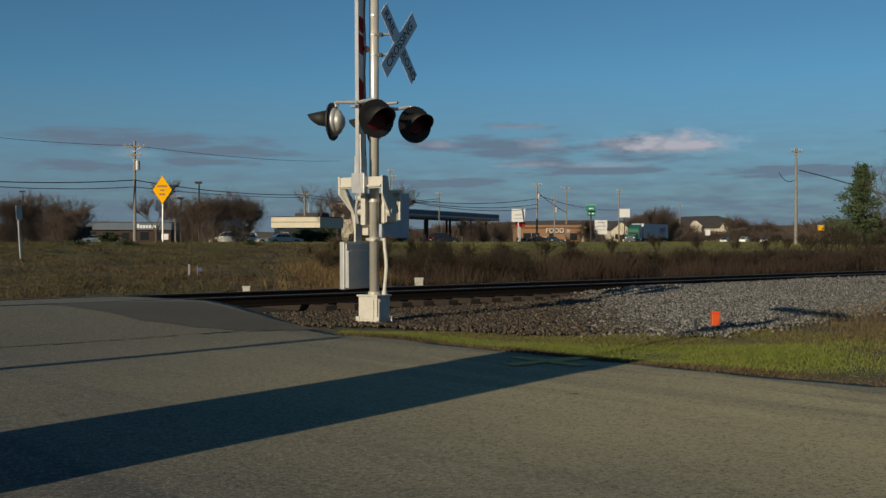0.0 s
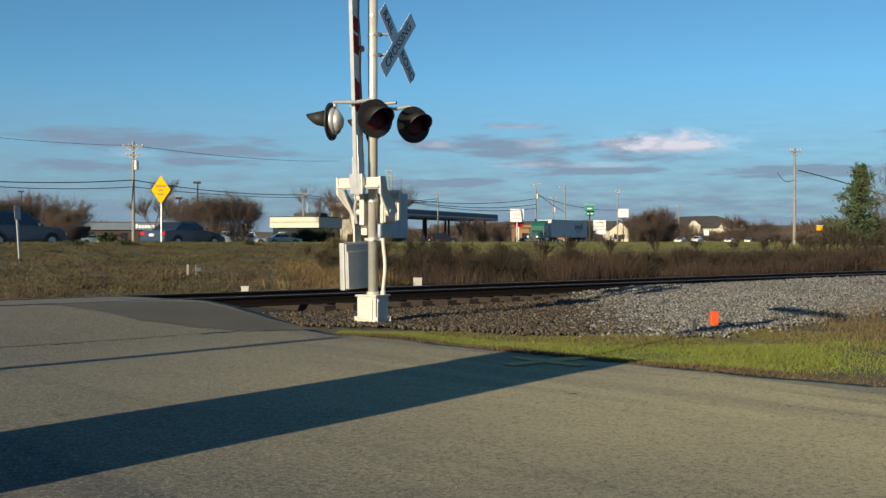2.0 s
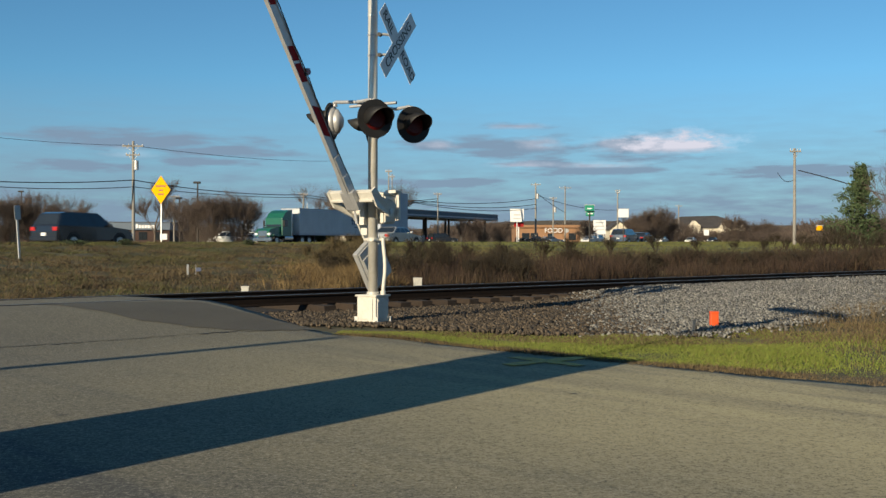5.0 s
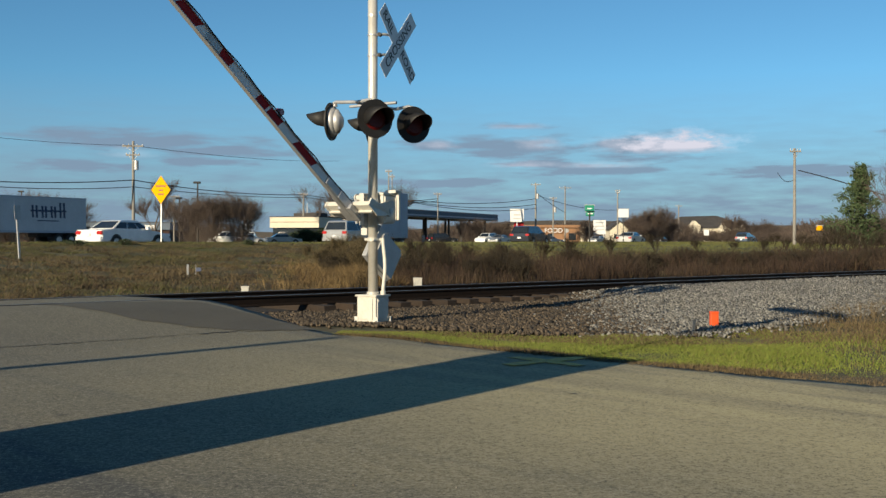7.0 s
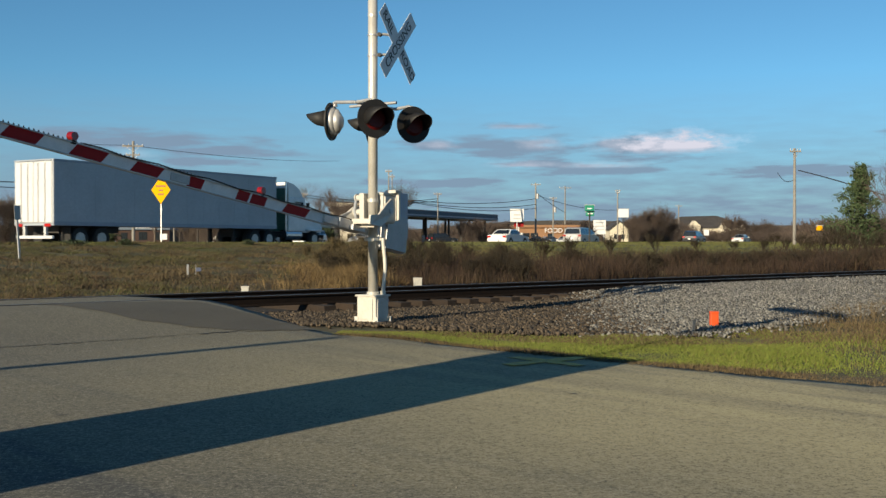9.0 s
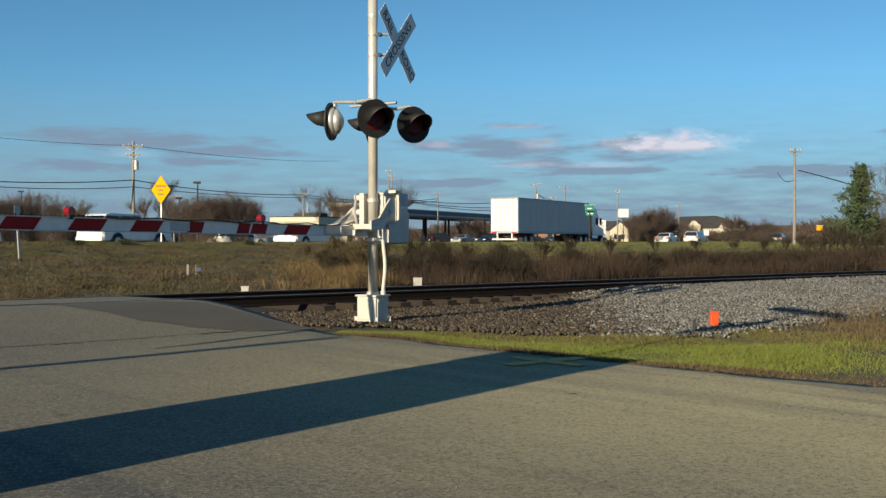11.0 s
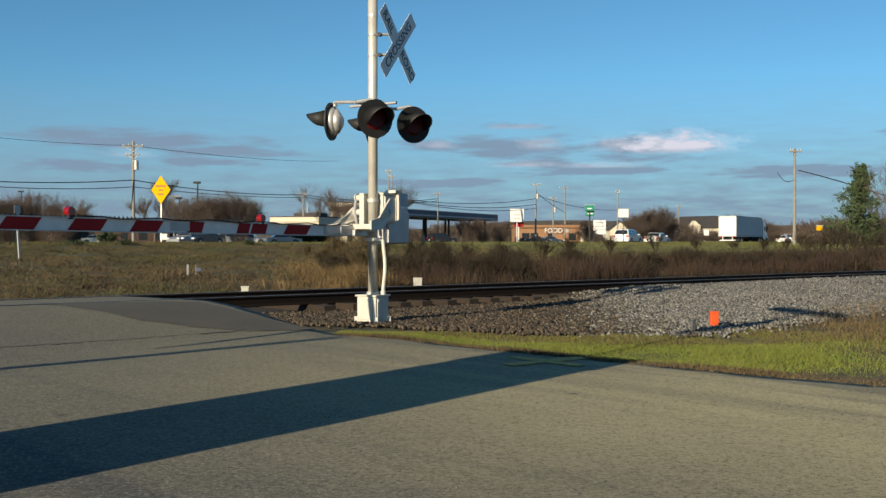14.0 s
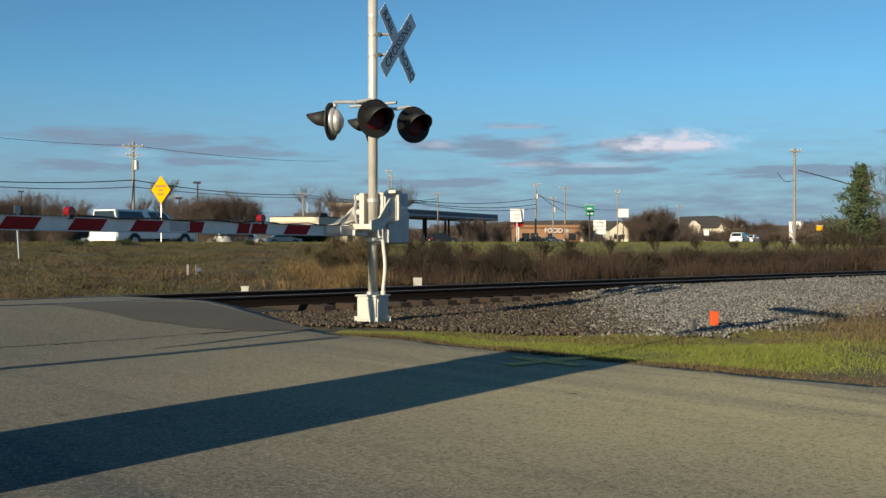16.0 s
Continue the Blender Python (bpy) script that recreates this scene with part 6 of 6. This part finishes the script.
def car(shape, paint, label, category="car"):
    """a car from a low body, a cabin that leans in, glass, wheels and lights"""
    k = SHAPES[shape]
    L, W = k["L"], k["W"]
    t = thing("car", label, category)
    b = plate(B(), k["low"], 1, -W / 2, W / 2)
    bmesh.ops.bevel(b, geom=[e for e in b.edges if abs(e.verts[0].co.y - e.verts[1].co.y) < 0.01], offset=0.06, segments=2, affect="EDGES")
    part("body", b, M[paint], t)
    top = max(z for _, z in k["cab"])

    def inw(z, grow=0.0):
        return W / 2 - 0.04 - 0.2 * (z - k["b0"]) / (top - k["b0"]) + grow
    b = B()
    n = len(k["cab"])
    lo = [b.verts.new((x, -inw(z), z)) for x, z in k["cab"]]
    hi = [b.verts.new((x, inw(z), z)) for x, z in k["cab"]]
    b.faces.new(lo)
    b.faces.new(hi[::-1])
    for i in range(n):
        j = (i + 1) % n
        b.faces.new((lo[j], lo[i], hi[i], hi[j]))
    bmesh.ops.recalc_face_normals(b, faces=b.faces)
    part("cabin", b, M[paint], t)
    # side glass between the pillars
    xa, xb = k["cab"][0][0], k["cab"][-1][0]
    z0, z1 = k["b0"] + 0.1, top - 0.12
    xr = [np.interp(z, [p[1] for p in k["cab"][:2]], [p[0] for p in k["cab"][:2]]) for z in (z0, z1)]
    xf = [np.interp(z, [k["cab"][-1][1], k["cab"][-2][1]], [k["cab"][-1][0], k["cab"][-2][0]]) for z in (z0, z1)]
    cuts = [0.03, 0.36, 0.39, 0.67, 0.70, 0.95] if shape != "pickup" else [0.05, 0.5, 0.62, 0.78, 0.8, 0.95]
    for s in (-1, 1):
        for u0, u1 in zip(cuts[::2], cuts[1::2]):
            b = B()
            c = [(xr[0] + (xf[0] - xr[0]) * u0, z0), (xr[0] + (xf[0] - xr[0]) * u1, z0), (xr[1] + (xf[1] - xr[1]) * u1, z1), (xr[1] + (xf[1] - xr[1]) * u0, z1)]
            o = [b.verts.new((x, s * inw(z, 0.012), z)) for x, z in c]
            i = [b.verts.new((x, s * inw(z, -0.02), z)) for x, z in c]
            b.faces.new(o)
            b.faces.new(i[::-1])
            for q in range(4):
                b.faces.new((o[q], o[(q + 1) % 4], i[(q + 1) % 4], i[q]))
            bmesh.ops.recalc_face_normals(b, faces=b.faces)
            part("side_window", b, M["glass"], t)
    for name, (p, q) in (("rear_window", (k["cab"][0], k["cab"][1])), ("windscreen", (k["cab"][-1], k["cab"][-2]))):
        d = -1 if name == "rear_window" else 1
        b = B()
        c = []
        for u in (0.12, 0.9):
            x, z = p[0] + (q[0] - p[0]) * u, p[1] + (q[1] - p[1]) * u
            c += [(x + d * 0.012, -inw(z) + 0.09, z + 0.01), (x + d * 0.012, inw(z) - 0.09, z + 0.01)]
        v = [b.verts.new(c[i]) for i in (0, 1, 3, 2)]
        w = [b.verts.new(Vector(c[i]) - Vector((d * 0.03, 0, 0.02))) for i in (0, 1, 3, 2)]
        b.faces.new(v)
        b.faces.new(w[::-1])
        for i in range(4):
            b.faces.new((v[i], v[(i + 1) % 4], w[(i + 1) % 4], w[i]))
        bmesh.ops.recalc_face_normals(b, faces=b.faces)
        part(name, b, M["glass"], t)
    zt = 0.78 if shape == "sedan" else 0.95
    for s in (-1, 1):
        part("tail_light", bx(B(), -0.012, 0.1, s * (W / 2 - 0.18) - 0.16, s * (W / 2 - 0.18) + 0.165, zt - 0.09, zt + 0.09, bev=0.01), M["tail"], t)
        part("head_light", bx(B(), L - 0.28, L - 0.01, s * (W / 2 - 0.22) - 0.17, s * (W / 2 - 0.22) + 0.17, 0.62, 0.76, bev=0.02), M["head"], t)
        part("mirror", bx(B(), k["cab"][-1][0] - 0.45, k["cab"][-1][0] - 0.3, s * (W / 2 + 0.07) - 0.09, s * (W / 2 + 0.07) + 0.09, k["b0"] + 0.05, k["b0"] + 0.2, bev=0.02), M[paint], t)
    part("rear_bumper", bx(B(), -0.06, 0.1, -W / 2 + 0.03, W / 2 - 0.03, 0.38, 0.6, bev=0.03), M[paint], t)
    part("front_bumper", bx(B(), L - 0.1, L + 0.05, -W / 2 + 0.05, W / 2 - 0.05, 0.3, 0.52, bev=0.03), M[paint], t)
    part("number_plate", bx(B(), -0.075, -0.05, -0.16, 0.16, 0.62, 0.77) if shape == "sedan" else bx(B(), -0.03, 0.0, -0.16, 0.16, 0.62, 0.77), M["reflect"], t)
    part("underbody", bx(B(), 0.2, L - 0.2, -W / 2 + 0.1, W / 2 - 0.1, 0.2, 0.42), M["chassis"], t)
    r = 0.33 if shape in ("sedan", "van") else 0.37
    for x in (0.95 if L < 5.5 else 1.2, L - 0.92):
        for s in (-1, 1):
            part("wheel_arch", cyl(B(), (x, s * (W / 2 - 0.12), r), (x, s * (W / 2 + 0.004), r), r + 0.06, seg=20), M["chassis"], t)
            wheel(t, x, s * (W / 2 - 0.1), r, 0.22)
    return t


def semi(paint, box, label, lettering=False, LT=16.15):
    """an articulated lorry: the trailer's rear stands at x = 0"""
    t = thing("semi_truck", label, "truck")
    W, z0, z1 = 2.6, 1.15, 4.11
    b = part("trailer_body", bx(B(), 0, LT, -W / 2, W / 2, z0, z1, bev=0.03), box, t, "box trailer side with rub rails")
    part("bottom_rail", bx(B(), 0, LT, -W / 2 - 0.015, W / 2 + 0.015, z0 - 0.06, z0 + 0.12), M["trailer_grey"], b)
    part("top_rail", bx(B(), 0, LT, -W / 2 - 0.015, W / 2 + 0.015, z1 - 0.1, z1 + 0.01), M["trailer_grey"], b)
    for s in (-1, 1):
        d = part("rear_door", bx(B(), -0.04, 0.0, 0.02 if s > 0 else -1.22, 1.22 if s > 0 else -0.02, z0 + 0.08, z1 - 0.1, bev=0.01), M["trailer"], b)
        for y in (0.35, 0.8):
            part("lock_bar", cyl(B(), (-0.06, s * y, z0 + 0.1), (-0.06, s * y, z1 - 0.15), 0.02, seg=6), M["galv"], d)
        part("tail_light", bx(B(), -0.05, 0.0, s * 0.95 - 0.2, s * 0.95 + 0.2, z0 - 0.12, z0 + 0.02), M["tail"], t)
        part("bumper_post", bx(B(), 0.02, 0.14, s * 0.7 - 0.06, s * 0.7 + 0.06, 0.5, z0), M["trailer"], t)
        part("mud_flap", bx(B(), 1.0, 1.03, s * 0.95 - 0.3, s * 0.95 + 0.3, 0.35, 1.05), M["tyre"], t)
        part("landing_leg", bx(B(), LT - 3.4, LT - 3.2, s * 0.85 - 0.08, s * 0.85 + 0.08, 0.3, z0), M["chassis"], t)
    part("underride_bar", bx(B(), 0.0, 0.12, -1.2, 1.2, 0.48, 0.62, bev=0.01), M["trailer"], t)
    part("slider_frame", bx(B(), 0.9, 4.6, -0.6, 0.6, 0.75, z0 - 0.04), M["chassis"], t)
    part("coupling", bx(B(), LT - 3, LT + 0.5, -0.45, 0.45, 0.85, z0 - 0.04), M["chassis"], t)
    # rib lines on the sides
    for k in range(1, 13):
        for s in (-1, 1):
            part("side_post", bx(B(), LT * k / 13 - 0.02, LT * k / 13 + 0.02, s * (W / 2 + 0.004) - 0.006, s * (W / 2 + 0.004) + 0.006, z0 + 0.14, z1 - 0.12), box, b)
    if lettering:
        for s in (-1, 1):
            for k, (w, zz) in enumerate(((0.55, 1.0), (0.5, 0.75), (0.5, 0.75), (0.55, 0.8))):
                x, w, zz = 2.3 + 0.95 * k, w * 1.3, zz * 1.3
                for dx in (0, w * 0.55):
                    o = [(x + dx, 2.35), (x + dx + 0.2, 2.35), (x + dx + 0.36 * (1 if s > 0 else 1) - 0.1, 2.35 + zz), (x + dx + 0.06, 2.35 + zz)]
                    part("marking_bar", plate(B(), o, 1, s * (W / 2 + 0.012) - 0.008, s * (W / 2 + 0.012) + 0.008), M["marking"], b)
            part("marking_bar", bx(B(), 2.2, 5.9, s * (W / 2 + 0.012) - 0.008, s * (W / 2 + 0.012) + 0.008, 2.85, 3.0), M["marking"], b)
            part("marking_bar", bx(B(), 3.0, 5.2, s * (W / 2 + 0.012) - 0.008, s * (W / 2 + 0.012) + 0.008, 2.05, 2.14), M["marking"], b)
    c = LT + 0.35
    part("frame", bx(B(), LT - 2.9, c + 4.6, -0.45, 0.45, 0.6, 0.95), M["chassis"], t)
    cab = part("cab", bx(B(), c + 0.95, c + 2.6, -1.2, 1.2, 0.95, 3.0, bev=0.08), M[paint], t)
    part("back_wall", bx(B(), c + 0.88, c + 0.947, -1.12, 1.12, 1.0, 3.55, bev=0.02), M["car_green"], cab, "dark green rear wall of the cab")
    part("sleeper_roof", plate(B(), [(c + 0.95, 2.9), (c + 2.55, 2.9), (c + 2.05, 3.5), (c + 1.5, 3.8), (c + 0.95, 3.9)], 1, -1.15, 1.15), M[paint], cab)
    part("hood", plate(B(), [(c + 2.55, 0.9), (c + 4.5, 0.9), (c + 4.55, 1.5), (c + 4.3, 1.72), (c + 2.55, 2.05)], 1, -0.95, 0.95), M[paint], t)
    part("windscreen", plate(B(), [(c + 2.6, 2.05), (c + 2.63, 2.05), (c + 2.5, 2.9), (c + 2.45, 2.9)], 1, -1.05, 1.05), M["glass"], cab)
    part("grille", bx(B(), c + 4.5, c + 4.58, -0.6, 0.6, 0.85, 1.55, bev=0.02), M["chrome"], t)
    part("front_bumper", bx(B(), c + 4.45, c + 4.75, -1.2, 1.2, 0.4, 0.8, bev=0.05), M["chrome"], t)
    for s in (-1, 1):
        part("side_window", bx(B(), c + 1.55, c + 2.35, s * 1.2 - 0.012, s * 1.2 + 0.012, 2.05, 2.75, bev=0.01), M["glass"], cab)
        part("exhaust_stack", cyl(B(), (c + 0.8, s * 1.1, 0.9), (c + 0.8, s * 1.1, 3.95), 0.06, seg=10), M["chrome"], cab)
        part("fuel_tank", cyl(B(), (c + 0.7, s * 0.95, 0.75), (c + 2.2, s * 0.95, 0.75), 0.3, seg=14), M["chrome"], t)
        part("fender", bx(B(), c + 2.9, c + 4.2, s * 1.05 - 0.2, s * 1.05 + 0.2, 0.98, 1.12, bev=0.05), M[paint], t)
        part("mirror", bx(B(), c + 2.5, c + 2.62, s * 1.4 - 0.1, s * 1.4 + 0.1, 2.0, 2.7, bev=0.02), M["black"], cab)
        part("head_light", bx(B(), c + 4.3, c + 4.58, s * 0.85 - 0.15, s * 0.85 + 0.15, 1.05, 1.3, bev=0.02), M["head"], t)
        for x in (1.6, 2.9, LT - 1.9, LT - 0.6):
            wheel(t, x, s * 0.98, 0.5, 0.55)
        wheel(t, c + 3.55, s * 1.02, 0.5, 0.32)
    return t


# parked cars on the lots
for k, (shape, paint, x, y, turn) in enumerate((("sedan", "car_white", -0.1976, 138, 5), ("van", "car_silver", -0.1833, 140, 170), ("sedan", "car_silver", -0.1659, 139, 20), ("suv", "car_white", -0.1738, 146, 185), ("sedan", "car_white", -0.3371, 160, 0), ("suv", "car_black", -0.0127, 170, 30), ("sedan", "car_black", 0.0771, 199, 0), ("sedan", "car_white", 0.1062, 211, 175), ("sedan", "car_navy", 0.0903, 205, 0))):
    c = car(shape, paint, {"car_white": "white", "car_silver": "silver", "car_black": "black", "car_navy": "dark blue"}[paint] + " parked car on a lot beyond the highway")
    c.matrix_basis = pose(x * y, float(y), FAR_Z, 0, 0, turn)
    c["group"] = "parked cars"

# traffic: (thing, speed along the highway, time and place of its front or rear, lane's offset, heading away or not)
T1 = semi("car_white", M["trailer_side"], "white semi truck with a long plain white trailer")
L1 = semi("car_green", M["trailer_side"], "green semi truck with a white trailer and navy marking", True)
TRAFFIC = [
    (T1, 24.5, 9.0, 0.0, 1.3), (L1, -23.4, 6.5, 0.0, 35.2),
    (car("sedan", "car_navy", "dark blue sedan on the highway"), 25.2, 2.0, 12.5 - 4.7, 1.6),
    (car("suv", "car_navy", "dark blue sport utility vehicle on the highway"), 27.0, 2.0, 1.4 - 4.75, 1.6),
    (car("sedan", "car_silver", "silver sedan on the highway"), 25.0, 4.0, 9.2 - 4.7, 1.6),
    (car("van", "car_silver", "silver minivan on the highway", "van"), 20.2, 6.5, 19.2 - 5.05, 1.6),
    (car("sedan", "car_white", "white sedan on the highway"), 22.3, 7.0, 8.2 - 4.7, 1.6),
    (car("suv", "car_black", "black sport utility vehicle on the highway"), 25.9, 6.5, 44.4 - 4.75, 1.6),
    (car("suv", "car_white", "white sport utility vehicle on the highway"), 25.0, 11.3, 15.8 - 4.75, 1.6),
    (car("sedan", "car_white", "white sedan on the highway"), 23.3, 12.0, 47.0 - 4.7, 1.6),
    (car("pickup", "car_white", "white pickup with a tall canopy over its bed", "pickup"), 24.0, 16.0, 4.4, 1.6),
    (car("suv", "car_navy", "dark blue sport utility vehicle on the highway"), 24.0, 16.0, 8.5, 5.2),
    (car("suv", "car_black", "black sport utility vehicle on the highway"), 24.5, 16.0, -4.6, 5.2),
    (car("sedan", "car_silver", "silver sedan on the far carriageway"), -19.5, 12.5, 19.9, 35.2),
    (car("sedan", "car_silver", "silver sedan on the far carriageway"), -19.0, 11.3, 4.0, 35.2),
    (car("suv", "car_white", "white sport utility vehicle on the far carriageway"), -23.5, 7.0, 88.0, 38.6),
    (car("sedan", "car_silver", "silver sedan on the far carriageway"), -20.0, 13.5, 30.0, 38.6),
    (car("sedan", "car_black", "black sedan on the far carriageway"), -21.0, 14.5, 8.0, 35.2),
]


def motions():
    turn = math.degrees(math.atan2(ROAD_T[1], ROAD_T[0]))
    for ob, v, t0, s0, lane in TRAFFIC:
        rows = []
        for t in (0.0, 0.1, 2.0, 4.0, 6.0, 8.0, 10.0, 12.0, 14.0, 15.9, 16.0):
            s = s0 + v * (t - t0)
            a = np.array((-33.4, 89.7)) if v < 0 else ROAD_C
            q = lane - 33.9 if v < 0 else lane
            x, y = a + ROAD_T * s + ROAD_N * q
            rows.append((t, pose(x, y, ROAD_Z, 0, 0, turn + (180 if v < 0 else 0))))
        if v < 0:
            # these drive towards the left: the front leads
            L = 20.9 if ob == L1 else 4.7
            back = 16.15 if ob == L1 else L
            rows = [(t, m @ pose(-back, 0, 0)) for t, m in rows]
        walk(ob, rows)
    angles = [(0, 89.6), (1.6, 89.3), (2.0, 87.5), (2.5, 83.4), (3.0, 77.8), (3.5, 71.4), (4.0, 65.3), (4.2, 63.0), (5.3, 53.2), (6.3, 43.4), (6.6, 40.2), (7.0, 36.0), (7.5, 29.8), (8.0, 23.0), (8.5, 15.4), (9.0, 9.0), (9.2, 6.9), (9.7, 2.8), (10.2, 0.9), (10.8, 0.4), (11.3, 0.4), (16.0, 0.4)]
    walk(arm, [(t, pose(*PIVOT, 0, -a, 0)) for t, a in angles])


motions()
